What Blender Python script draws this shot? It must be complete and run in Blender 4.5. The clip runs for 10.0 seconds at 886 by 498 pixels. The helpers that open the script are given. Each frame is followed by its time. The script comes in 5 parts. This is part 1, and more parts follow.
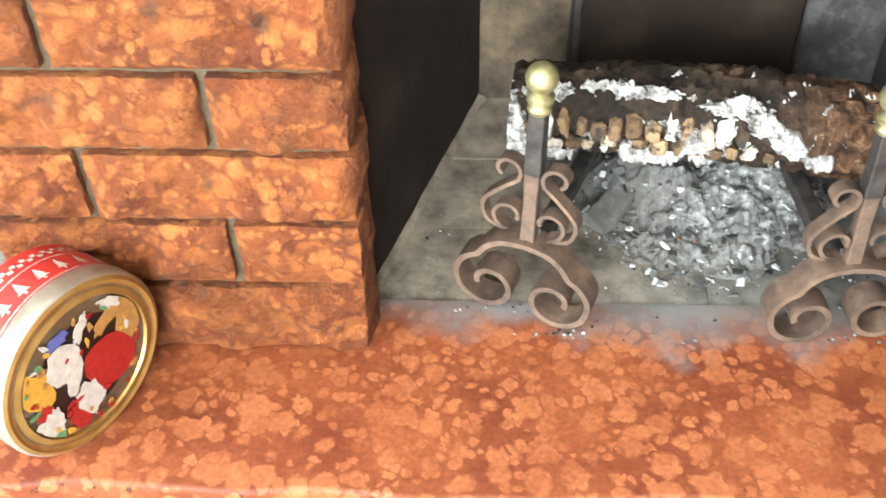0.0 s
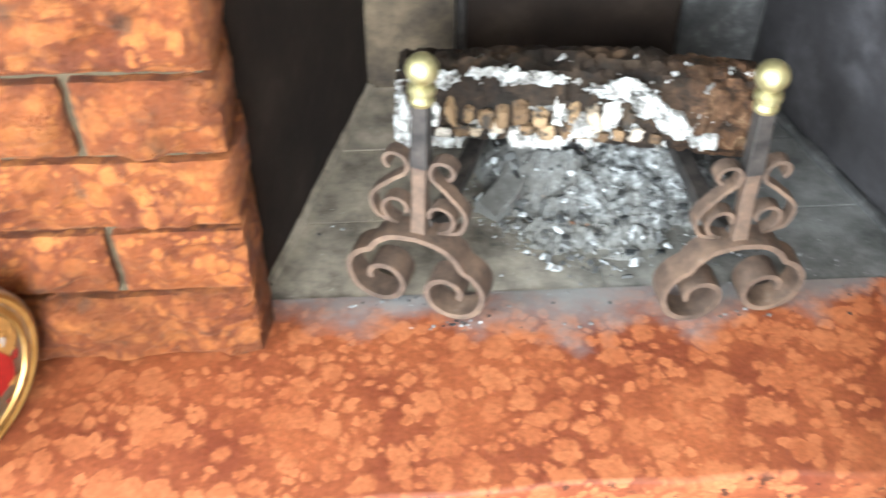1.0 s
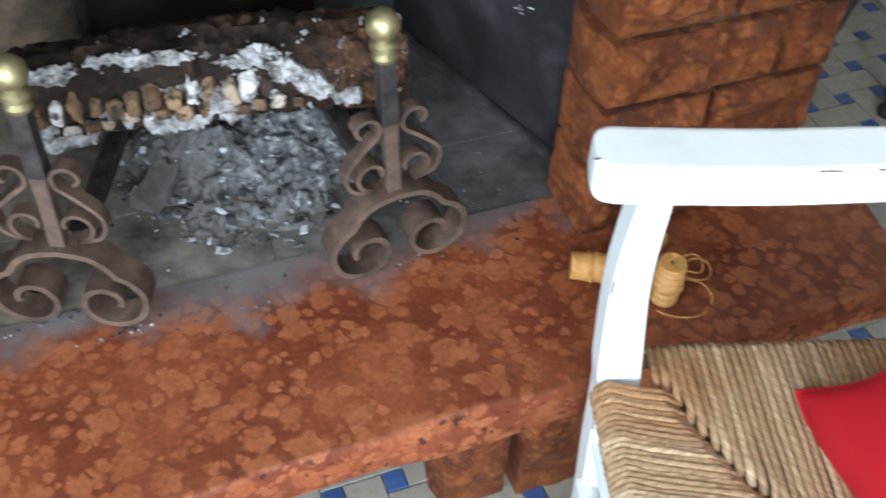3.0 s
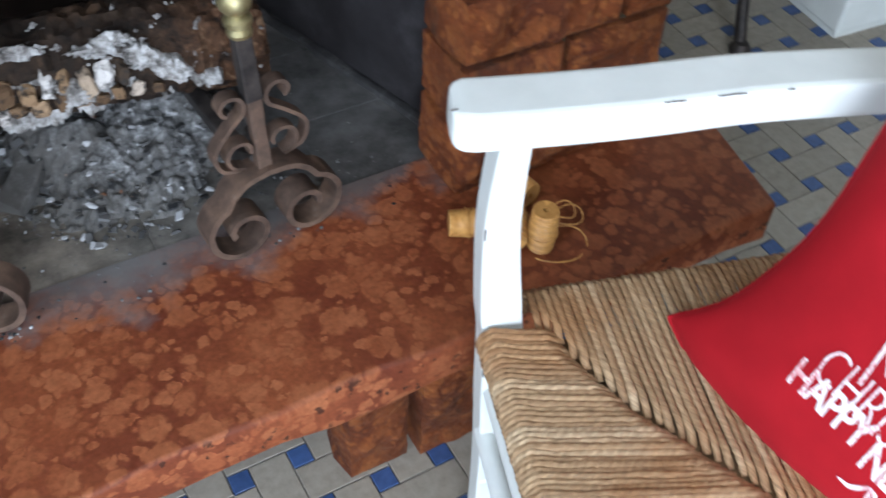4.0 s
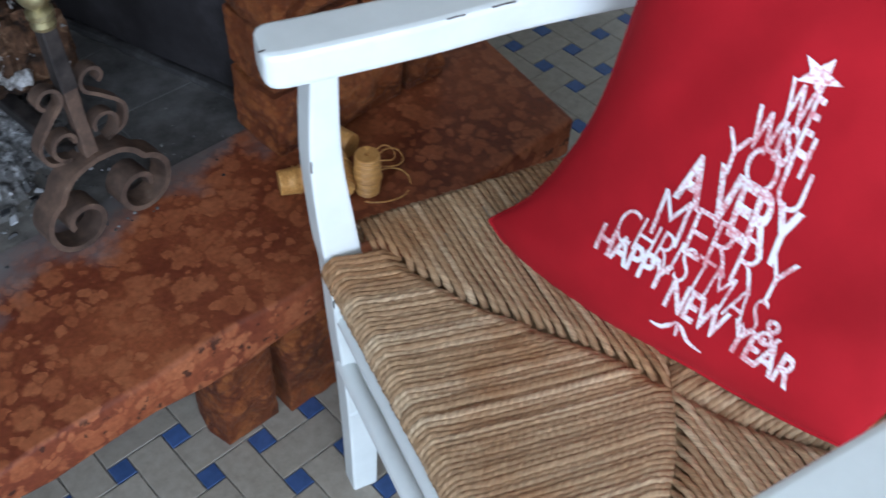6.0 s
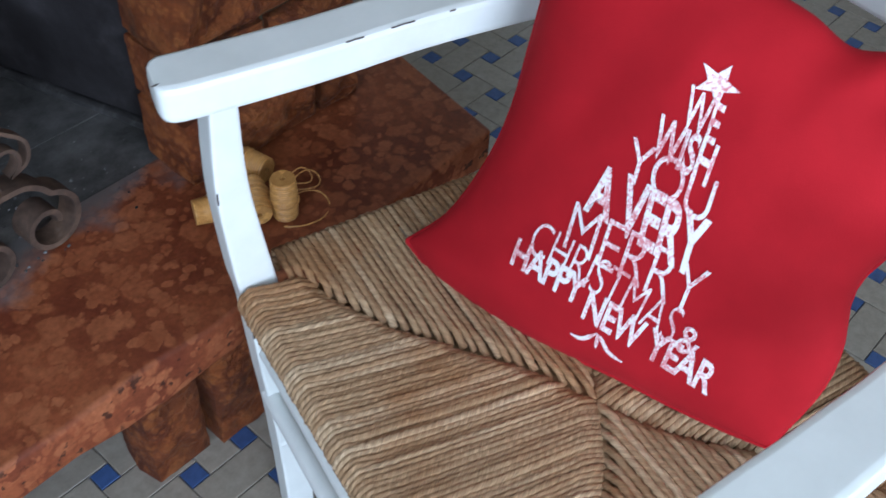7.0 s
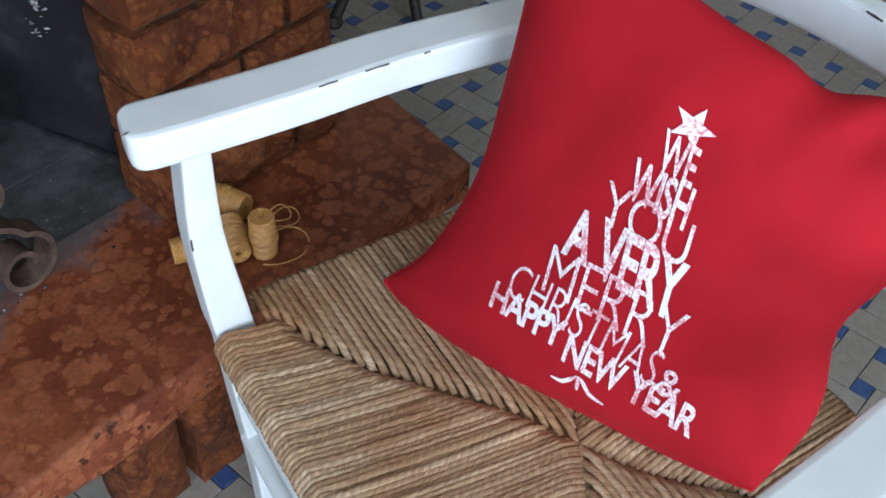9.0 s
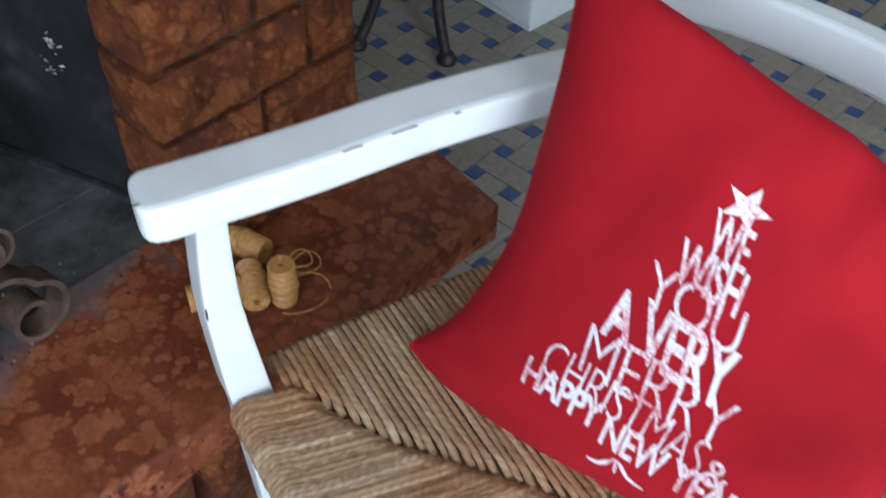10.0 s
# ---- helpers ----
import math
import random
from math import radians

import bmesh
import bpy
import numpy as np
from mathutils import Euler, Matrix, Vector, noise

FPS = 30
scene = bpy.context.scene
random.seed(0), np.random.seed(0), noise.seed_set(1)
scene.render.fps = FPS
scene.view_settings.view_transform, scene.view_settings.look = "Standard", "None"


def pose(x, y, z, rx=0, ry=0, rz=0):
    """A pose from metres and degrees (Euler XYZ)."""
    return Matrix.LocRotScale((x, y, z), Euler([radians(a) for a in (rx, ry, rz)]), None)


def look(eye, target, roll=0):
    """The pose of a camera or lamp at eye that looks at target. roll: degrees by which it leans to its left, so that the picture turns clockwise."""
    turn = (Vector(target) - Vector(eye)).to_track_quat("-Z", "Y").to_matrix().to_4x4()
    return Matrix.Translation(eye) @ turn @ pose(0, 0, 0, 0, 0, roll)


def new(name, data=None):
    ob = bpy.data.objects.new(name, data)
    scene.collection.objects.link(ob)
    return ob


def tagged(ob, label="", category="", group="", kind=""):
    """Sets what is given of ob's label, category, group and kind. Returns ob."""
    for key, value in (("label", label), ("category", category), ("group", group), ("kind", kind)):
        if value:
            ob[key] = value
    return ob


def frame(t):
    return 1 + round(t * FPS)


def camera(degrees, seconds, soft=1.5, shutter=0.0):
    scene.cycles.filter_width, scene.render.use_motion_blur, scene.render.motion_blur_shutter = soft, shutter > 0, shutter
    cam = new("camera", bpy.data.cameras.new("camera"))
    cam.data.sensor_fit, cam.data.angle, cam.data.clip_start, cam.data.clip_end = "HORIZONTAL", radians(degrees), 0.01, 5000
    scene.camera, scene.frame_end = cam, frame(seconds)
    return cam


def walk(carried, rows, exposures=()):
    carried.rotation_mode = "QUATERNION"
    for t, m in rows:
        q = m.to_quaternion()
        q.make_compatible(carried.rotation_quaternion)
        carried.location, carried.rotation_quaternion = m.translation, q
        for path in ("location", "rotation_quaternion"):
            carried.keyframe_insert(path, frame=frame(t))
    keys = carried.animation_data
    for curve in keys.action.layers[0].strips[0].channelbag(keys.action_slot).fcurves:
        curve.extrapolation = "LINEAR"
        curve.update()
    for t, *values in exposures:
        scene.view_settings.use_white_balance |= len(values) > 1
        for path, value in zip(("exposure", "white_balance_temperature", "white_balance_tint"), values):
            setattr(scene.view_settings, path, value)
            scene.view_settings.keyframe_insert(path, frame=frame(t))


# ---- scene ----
cam = camera(46.9, 10.0, shutter=0.75)
PATH = [
    (0, (0.06, 0.096, 1.071), (-0.018, 1.546, -0.304), -1.2),
    (0.5, (0.066, 0.106, 1.071), (0.043, 1.535, -0.328), -0.5),
    (1, (0.082, 0.115, 1.069), (0.172, 1.539, -0.332), 0.5),
    (1.5, (0.11, 0.127, 1.068), (0.334, 1.529, -0.34), 0.6),
    (2, (0.135, 0.136, 1.068), (0.492, 1.503, -0.348), 1.3),
    (2.5, (0.16, 0.136, 1.063), (0.602, 1.45, -0.379), 1.7),
    (3, (0.175, 0.131, 1.062), (0.72, 1.394, -0.389), 3.5),
    (4.5, (0.179, 0.092, 1.067), (0.966, 1.19, -0.408), 3.1),
    (5, (0.16, 0.07, 1.077), (1.002, 1.137, -0.39), 2.4),
    (6.5, (0.129, 0.023, 1.079), (1.152, 0.935, -0.378), 3.7),
    (7, (0.158, 0.027, 1.08), (1.213, 0.914, -0.369), 3.3),
    (7.5, (0.166, 0.03, 1.082), (1.225, 0.909, -0.37), 3.2),
    (8, (0.165, 0.025, 1.086), (1.241, 0.919, -0.344), 2.6),
    (8.5, (0.168, 0.026, 1.087), (1.259, 0.915, -0.334), 3.0),
    (9, (0.177, 0.034, 1.087), (1.267, 0.922, -0.335), 3.2),
    (9.5, (0.198, 0.05, 1.085), (1.28, 0.94, -0.342), 2.9),
    (10, (0.224, 0.084, 1.089), (1.287, 1.004, -0.333), 2.5),
]
EXPOSURES = [(0.0, 2.12, 6200, 3), (1.0, 2.2, 5850, 3), (1.5, 2.15, 5650, 4), (2.0, 1.72, 5600, 4), (2.5, 1.20, 5550, 5), (3.2, 0.80, 5450, 8), (4.5, 0.34, 5450, 10), (6.5, -0.10, 5150, 10), (8.0, -0.08, 5300, 11), (10.0, -0.02, 5300, 11)]
walk(cam, [(t, look(eye, target, roll)) for t, eye, target, roll in PATH], EXPOSURES)

# ---- light ----
world = bpy.data.worlds.new("world")
scene.world = world
world.use_nodes = True
wn = world.node_tree
sky = wn.nodes.new("ShaderNodeTexSky")
sky.sky_type, sky.sun_disc = "NISHITA", False
sky.sun_elevation, sky.sun_rotation = radians(35), radians(200)
wn.links.new(sky.outputs[0], wn.nodes["Background"].inputs[0])
wn.nodes["Background"].inputs[1].default_value = 0.1


def window_lamp(name, eye, target, sx, sy, watts, colour):
    data = bpy.data.lights.new(name, "AREA")
    data.shape, data.size, data.size_y, data.energy, data.color = "RECTANGLE", sx, sy, watts, colour
    ob = new(name, data)
    ob.matrix_world = look(eye, target)
    return ob


window_lamp("window_light", (-0.45, -1.62, 1.15), (-0.30, 0.0, 1.05), 1.5, 1.9, 82, (0.95, 0.98, 1.0))
window_lamp("side_window_light", (-2.08, -0.5, 1.55), (0.0, -0.4, 1.2), 1.0, 1.2, 40, (0.88, 0.94, 1.0))


# ---- materials ----
def material(name, rough=0.6, metal=0.0):
    m = bpy.data.materials.new(name)
    m.use_nodes = True
    b = m.node_tree.nodes["Principled BSDF"]
    b.inputs["Roughness"].default_value, b.inputs["Metallic"].default_value = rough, metal
    return m, m.node_tree, b


def node(nt, kind, **inputs):
    n = nt.nodes.new("ShaderNode" + kind)
    for k, v in inputs.items():
        n.inputs[k.replace("_", " ")].default_value = v
    return n


def coords(nt, kind="Object"):
    return nt.nodes.new("ShaderNodeTexCoord").outputs[kind]


def world_coords(nt):
    return nt.nodes.new("ShaderNodeNewGeometry").outputs["Position"]


def ramp(nt, fac, *stops):
    r = nt.nodes.new("ShaderNodeValToRGB")
    e = r.color_ramp.elements
    while len(e) < len(stops):
        e.new(0.5)
    for el, (p, c) in zip(e, stops):
        el.position, el.color = p, (*c, 1) if len(c) == 3 else c
    nt.links.new(fac, r.inputs[0])
    return r.outputs[0]


def grey(v):
    return (v, v, v)


def noise_tex(nt, vec, scale, detail=4, rough=0.55, distort=0.0):
    n = node(nt, "TexNoise", Scale=scale, Detail=detail, Roughness=rough, Distortion=distort)
    nt.links.new(vec, n.inputs["Vector"])
    return n


def mix(nt, fac, a, b, mode="MIX"):
    m = nt.nodes.new("ShaderNodeMix")
    m.data_type, m.blend_type = "RGBA", mode
    for sock, v in ((m.inputs[0], fac), (m.inputs[6], a), (m.inputs[7], b)):
        if isinstance(v, (int, float)):
            sock.default_value = v
        elif isinstance(v, tuple):
            sock.default_value = (*v, 1)
        else:
            nt.links.new(v, sock)
    return m.outputs[2]


def maths(nt, op, a, b=0.5, clamp=False):
    m = nt.nodes.new("ShaderNodeMath")
    m.operation, m.use_clamp = op, clamp
    for sock, v in zip(m.inputs, (a, b)):
        if isinstance(v, (int, float)):
            sock.default_value = v
        else:
            nt.links.new(v, sock)
    return m.outputs[0]


def bump(nt, bsdf, height, strength, dist=0.002, normal=None):
    b = node(nt, "Bump", Strength=strength, Distance=dist)
    nt.links.new(height, b.inputs["Height"])
    if normal:
        nt.links.new(normal, b.inputs["Normal"])
    nt.links.new(b.outputs[0], bsdf.inputs["Normal"])
    return b.outputs[0]


def warped(nt, vec, scale, amount):
    n = noise_tex(nt, vec, scale, 3)
    s = nt.nodes.new("ShaderNodeVectorMath")
    s.operation = "SUBTRACT"
    nt.links.new(n.outputs["Color"], s.inputs[0])
    s.inputs[1].default_value = (0.5, 0.5, 0.5)
    k = nt.nodes.new("ShaderNodeVectorMath")
    k.operation = "SCALE"
    nt.links.new(s.outputs[0], k.inputs[0])
    k.inputs[3].default_value = amount
    a = nt.nodes.new("ShaderNodeVectorMath")
    a.operation = "ADD"
    nt.links.new(vec, a.inputs[0])
    nt.links.new(k.outputs[0], a.inputs[1])
    return a.outputs[0]


def breccia(nt, vec, scale, light, mid, dark, soft=0.06):
    """Rounded pale lumps in a dark red matrix, as in red nodular marble."""
    w = warped(nt, vec, scale * 0.6, 0.55 / scale)
    w = warped(nt, w, scale * 2.2, 0.42 / scale)
    lumps, tones = None, None
    for k, reach in ((1.0, 0.66), (2.1, 0.62)):
        c = node(nt, "TexVoronoi", Scale=scale * k, Randomness=1.0)
        nt.links.new(w, c.inputs["Vector"])
        cells = nt.nodes.new("ShaderNodeSeparateColor")
        nt.links.new(c.outputs["Color"], cells.inputs[0])
        size = maths(nt, "MULTIPLY", maths(nt, "ADD", maths(nt, "MULTIPLY", cells.outputs[0], 0.55), 0.45), reach)
        d = maths(nt, "DIVIDE", maths(nt, "SUBTRACT", size, c.outputs["Distance"]), soft, True)
        lumps = d if lumps is None else maths(nt, "MAXIMUM", lumps, d)
        tones = cells.outputs[1] if tones is None else maths(nt, "MULTIPLY", maths(nt, "ADD", tones, cells.outputs[1]), 0.5)
    fine = noise_tex(nt, vec, scale * 5, 6, 0.65).outputs["Fac"]
    cloud = noise_tex(nt, vec, scale * 0.3, 4, 0.6).outputs["Fac"]
    lump = mix(nt, tones, light, mid)
    under = mix(nt, ramp(nt, cloud, (0.35, grey(0)), (0.65, grey(1))), dark, mid)
    colour = mix(nt, lumps, under, lump)
    return mix(nt, 0.5, colour, ramp(nt, fine, (0.3, grey(0.3)), (0.7, grey(0.75))), "OVERLAY"), lumps, fine


# polished hearth slab, dusted with ash toward the fire
marble, nt, b = material("red_marble", 0.3)
P = world_coords(nt)
col, edges, fine = breccia(nt, P, 33, (0.258, 0.089, 0.035), (0.178, 0.050, 0.018), (0.104, 0.024, 0.010), 0.13)
sep = nt.nodes.new("ShaderNodeSeparateXYZ")
nt.links.new(P, sep.inputs[0])
wob = noise_tex(nt, P, 14, 5, 0.65).outputs["Fac"]
depth = maths(nt, "ADD", sep.outputs[1], maths(nt, "MULTIPLY", maths(nt, "SUBTRACT", wob, 0.5), 0.16))
side = maths(nt, "MULTIPLY", maths(nt, "ABSOLUTE", maths(nt, "SUBTRACT", sep.outputs[0], 0.29)), 0.09)
dust = ramp(nt, maths(nt, "SUBTRACT", depth, side), (0.770, grey(0)), (0.815, grey(0.75)), (0.84, grey(0.95)))
outer = ramp(nt, maths(nt, "ABSOLUTE", maths(nt, "SUBTRACT", sep.outputs[0], 0.29)), (0.33, grey(1)), (0.37, grey(0)))
dust = maths(nt, "MULTIPLY", dust, outer)
ashcol = mix(nt, wob, (0.075, 0.072, 0.070), (0.16, 0.154, 0.148))
sawn = ramp(nt, maths(nt, "SUBTRACT", 0.286, sep.outputs[2]), (0.0006, grey(0)), (0.004, grey(1)))
pits = ramp(nt, noise_tex(nt, P, 75, 3, 0.5).outputs["Fac"], (0.62, grey(0)), (0.67, grey(0.85)))
pits = maths(nt, "MULTIPLY", pits, sawn)
col = mix(nt, pits, col, (0.03, 0.012, 0.007))
nt.links.new(mix(nt, dust, col, ashcol), b.inputs["Base Color"])
r0 = ramp(nt, fine, (0.3, grey(0.30)), (0.7, grey(0.48)))
nt.links.new(mix(nt, sawn, mix(nt, dust, r0, grey(0.8)), grey(0.78)), b.inputs["Roughness"])
nt.links.new(ramp(nt, sawn, (0, grey(0.36)), (1, grey(0.15))), b.inputs["Specular IOR Level"])
bump(nt, b, maths(nt, "ADD", fine, maths(nt, "SUBTRACT", maths(nt, "MULTIPLY", edges, 0.4), maths(nt, "MULTIPLY", pits, 3.0))), 0.14, 0.0015)

# rock-faced blocks of the same stone
stone, nt, b = material("rock_faced_stone", 0.6)
b.inputs["Specular IOR Level"].default_value = 0.28
info = nt.nodes.new("ShaderNodeObjectInfo")
shift = nt.nodes.new("ShaderNodeVectorMath")
shift.operation = "ADD"
nt.links.new(world_coords(nt), shift.inputs[0])
rnd = nt.nodes.new("ShaderNodeCombineXYZ")
nt.links.new(maths(nt, "MULTIPLY", info.outputs["Random"], 7.0), rnd.inputs[0])
nt.links.new(rnd.outputs[0], shift.inputs[1])
Q = shift.outputs[0]
col, edges, fine = breccia(nt, Q, 44, (0.36, 0.128, 0.034), (0.235, 0.067, 0.016), (0.118, 0.028, 0.009), 0.20)
big = noise_tex(nt, Q, 13, 4, 0.6).outputs["Fac"]
col = mix(nt, ramp(nt, big, (0.45, grey(0)), (0.7, grey(0.6))), col, (0.085, 0.028, 0.011))
specks = ramp(nt, noise_tex(nt, Q, 26, 3).outputs["Fac"], (0.62, grey(0)), (0.72, grey(0.6)))
col = mix(nt, specks, col, (0.075, 0.042, 0.026))
tone = ramp(nt, info.outputs["Random"], (0, (0.85, 0.80, 0.78)), (1, (1.08, 1.05, 1.0)))
nt.links.new(mix(nt, 1.0, col, tone, "MULTIPLY"), b.inputs["Base Color"])
n1 = bump(nt, b, noise_tex(nt, Q, 44, 9, 0.74, 0.25).outputs["Fac"], 1.0, 0.016)
bump(nt, b, edges, 0.35, 0.003, n1)

mortar, nt, b = material("mortar", 0.95)
b.inputs["Specular IOR Level"].default_value = 0.1
f = noise_tex(nt, world_coords(nt), 90, 6, 0.7).outputs["Fac"]
nt.links.new(ramp(nt, f, (0.3, (0.046, 0.032, 0.019)), (0.7, (0.088, 0.064, 0.040))), b.inputs["Base Color"])
bump(nt, b, f, 0.6, 0.002)

soot, nt, b = material("sooty_plate", 0.85)
b.inputs["Specular IOR Level"].default_value = 0.15
P = world_coords(nt)
f = noise_tex(nt, P, 9, 6, 0.65).outputs["Fac"]
g = noise_tex(nt, P, 60, 5, 0.6).outputs["Fac"]
c = ramp(nt, f, (0.3, (0.008, 0.0050, 0.0036)), (0.55, (0.017, 0.0108, 0.0078)), (0.78, (0.036, 0.025, 0.0185)))
nt.links.new(mix(nt, ramp(nt, g, (0.6, grey(0)), (0.85, grey(0.22))), c, (0.05, 0.042, 0.036)), b.inputs["Base Color"])
bump(nt, b, g, 0.4, 0.002)

scorched, nt, b = material("scorched_render", 0.9)
P = world_coords(nt)
f = noise_tex(nt, P, 12, 6, 0.7).outputs["Fac"]
nt.links.new(ramp(nt, f, (0.32, (0.022, 0.015, 0.010)), (0.5, (0.075, 0.053, 0.032)), (0.7, (0.16, 0.115, 0.070))), b.inputs["Base Color"])
bump(nt, b, noise_tex(nt, P, 70, 6, 0.7).outputs["Fac"], 0.6, 0.003)

dusty_plate, nt, b = material("dusty_plate", 0.85)
P = world_coords(nt)
f = noise_tex(nt, P, 22, 7, 0.7).outputs["Fac"]
nt.links.new(ramp(nt, f, (0.35, (0.010, 0.009, 0.0085)), (0.52, (0.027, 0.025, 0.024)), (0.68, (0.075, 0.071, 0.069))), b.inputs["Base Color"])
bump(nt, b, f, 0.5, 0.003)

side_plate, nt, b = material("greyish_sooty_plate", 0.55)
P = world_coords(nt)
f = noise_tex(nt, P, 10, 7, 0.68).outputs["Fac"]
g = noise_tex(nt, P, 45, 6, 0.7).outputs["Fac"]
c = ramp(nt, f, (0.32, (0.008, 0.0066, 0.0068)), (0.52, (0.018, 0.0158, 0.0165)), (0.7, (0.048, 0.044, 0.046)))
nt.links.new(mix(nt, 0.5, c, ramp(nt, g, (0.3, grey(0.2)), (0.7, grey(0.8))), "OVERLAY"), b.inputs["Base Color"])
bump(nt, b, g, 0.4, 0.002)

firebrick, nt, b = material("ashy_shaded_firebrick", 0.85)
P = world_coords(nt)
f = noise_tex(nt, P, 16, 7, 0.68).outputs["Fac"]
g = noise_tex(nt, P, 150, 4, 0.6).outputs["Fac"]
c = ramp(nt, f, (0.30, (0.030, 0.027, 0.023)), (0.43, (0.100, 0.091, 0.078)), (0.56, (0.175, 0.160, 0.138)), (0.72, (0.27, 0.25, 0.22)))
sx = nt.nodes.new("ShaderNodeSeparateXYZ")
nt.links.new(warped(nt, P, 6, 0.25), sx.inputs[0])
# shade put into the brick colour: tan in the west, dark and bluish eastward
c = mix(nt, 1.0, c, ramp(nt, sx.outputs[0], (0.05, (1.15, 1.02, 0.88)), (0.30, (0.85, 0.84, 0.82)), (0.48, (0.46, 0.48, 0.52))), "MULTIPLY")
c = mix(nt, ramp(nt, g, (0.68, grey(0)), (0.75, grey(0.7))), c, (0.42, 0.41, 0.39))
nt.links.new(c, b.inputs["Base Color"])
bump(nt, b, g, 0.35, 0.0015)

ash, nt, b = material("wood_ash", 0.95)
P = world_coords(nt)
f = noise_tex(nt, P, 95, 8, 0.8).outputs["Fac"]
g = noise_tex(nt, P, 20, 4, 0.6).outputs["Fac"]
c = ramp(nt, f, (0.36, (0.016, 0.015, 0.014)), (0.45, (0.085, 0.083, 0.080)), (0.55, (0.21, 0.208, 0.204)), (0.66, (0.52, 0.52, 0.515)))
c = mix(nt, ramp(nt, g, (0.36, grey(0.75)), (0.60, grey(0))), c, (0.10, 0.094, 0.086))
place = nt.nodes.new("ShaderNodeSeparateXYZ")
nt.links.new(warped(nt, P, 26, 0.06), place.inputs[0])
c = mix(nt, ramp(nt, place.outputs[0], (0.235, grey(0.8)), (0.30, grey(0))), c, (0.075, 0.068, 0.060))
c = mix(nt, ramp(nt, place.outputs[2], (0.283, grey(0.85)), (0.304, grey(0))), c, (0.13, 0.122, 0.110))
nt.links.new(c, b.inputs["Base Color"])
bump(nt, b, f, 0.9, 0.004)

flakes, nt, b = material("ash_flakes", 0.95)
geo = nt.nodes.new("ShaderNodeNewGeometry")
nt.links.new(ramp(nt, geo.outputs["Random Per Island"], (0.0, (0.010, 0.010, 0.010)), (0.35, (0.045, 0.043, 0.041)), (0.7, (0.12, 0.118, 0.116)), (0.985, (0.40, 0.40, 0.40)), (0.995, (0.16, 0.07, 0.03))), b.inputs["Base Color"])

char, nt, b = material("charred_wood", 0.9)
b.inputs["Specular IOR Level"].default_value = 0.15
P = world_coords(nt)
geo = nt.nodes.new("ShaderNodeNewGeometry")
f = noise_tex(nt, P, 20, 5, 0.6).outputs["Fac"]
g = noise_tex(nt, P, 130, 5, 0.65).outputs["Fac"]
c = ramp(nt, f, (0.36, (0.006, 0.005, 0.0045)), (0.56, (0.016, 0.012, 0.009)), (0.76, (0.10, 0.058, 0.032)))
sx = nt.nodes.new("ShaderNodeSeparateXYZ")
nt.links.new(warped(nt, P, 30, 0.05), sx.inputs[0])
fibre = ramp(nt, noise_tex(nt, P, 48, 6, 0.7, 0.6).outputs["Fac"], (0.40, (0.016, 0.010, 0.007)), (0.56, (0.085, 0.042, 0.021)), (0.72, (0.26, 0.17, 0.10)))
c = mix(nt, ramp(nt, sx.outputs[0], (0.36, grey(0.12)), (0.43, grey(0.9))), c, fibre)
nt.links.new(mix(nt, 0.5, c, ramp(nt, g, (0.3, grey(0.25)), (0.7, grey(0.75))), "OVERLAY"), b.inputs["Base Color"])
bump(nt, b, g, 0.8, 0.003)

cinder, nt, b = material("burnt_cubes", 0.95)
b.inputs["Specular IOR Level"].default_value = 0.2
geo = nt.nodes.new("ShaderNodeNewGeometry")
P = world_coords(nt)
c = ramp(nt, geo.outputs["Random Per Island"], (0.0, (0.030, 0.022, 0.016)), (0.20, (0.10, 0.060, 0.032)), (0.45, (0.24, 0.155, 0.085)), (0.68, (0.34, 0.27, 0.20)), (0.88, (0.50, 0.47, 0.44)))
g = noise_tex(nt, P, 60, 5, 0.65).outputs["Fac"]
nt.links.new(mix(nt, ramp(nt, g, (0.52, grey(0)), (0.62, grey(0.9))), c, (0.022, 0.020, 0.018)), b.inputs["Base Color"])
bump(nt, b, g, 0.7, 0.003)

crust, nt, b = material("white_ash_crust", 0.95)
g = noise_tex(nt, world_coords(nt), 70, 6, 0.7).outputs["Fac"]
nt.links.new(ramp(nt, g, (0.33, (0.04, 0.035, 0.03)), (0.45, (0.20, 0.185, 0.17)), (0.57, (0.40, 0.39, 0.375)), (0.72, (0.56, 0.555, 0.55))), b.inputs["Base Color"])
bump(nt, b, g, 0.9, 0.004)

rust, nt, b = material("rusty_iron", 0.65, 0.35)
P = coords(nt)
f = noise_tex(nt, P, 35, 6, 0.65).outputs["Fac"]
nt.links.new(ramp(nt, f, (0.3, (0.042, 0.026, 0.018)), (0.48, (0.085, 0.054, 0.038)), (0.66, (0.15, 0.094, 0.062)), (0.8, (0.19, 0.15, 0.12))), b.inputs["Base Color"])
bump(nt, b, noise_tex(nt, P, 160, 5, 0.6).outputs["Fac"], 0.4, 0.001)

iron, nt, b = material("black_iron", 0.55, 0.6)
f = noise_tex(nt, coords(nt), 60, 5, 0.6).outputs["Fac"]
nt.links.new(ramp(nt, f, (0.3, (0.02, 0.018, 0.017)), (0.7, (0.075, 0.062, 0.055))), b.inputs["Base Color"])

brass, nt, b = material("dull_brass", 0.48, 0.85)
f = noise_tex(nt, coords(nt), 70, 5, 0.6).outputs["Fac"]
nt.links.new(ramp(nt, f, (0.3, (0.20, 0.165, 0.07)), (0.7, (0.42, 0.37, 0.20))), b.inputs["Base Color"])

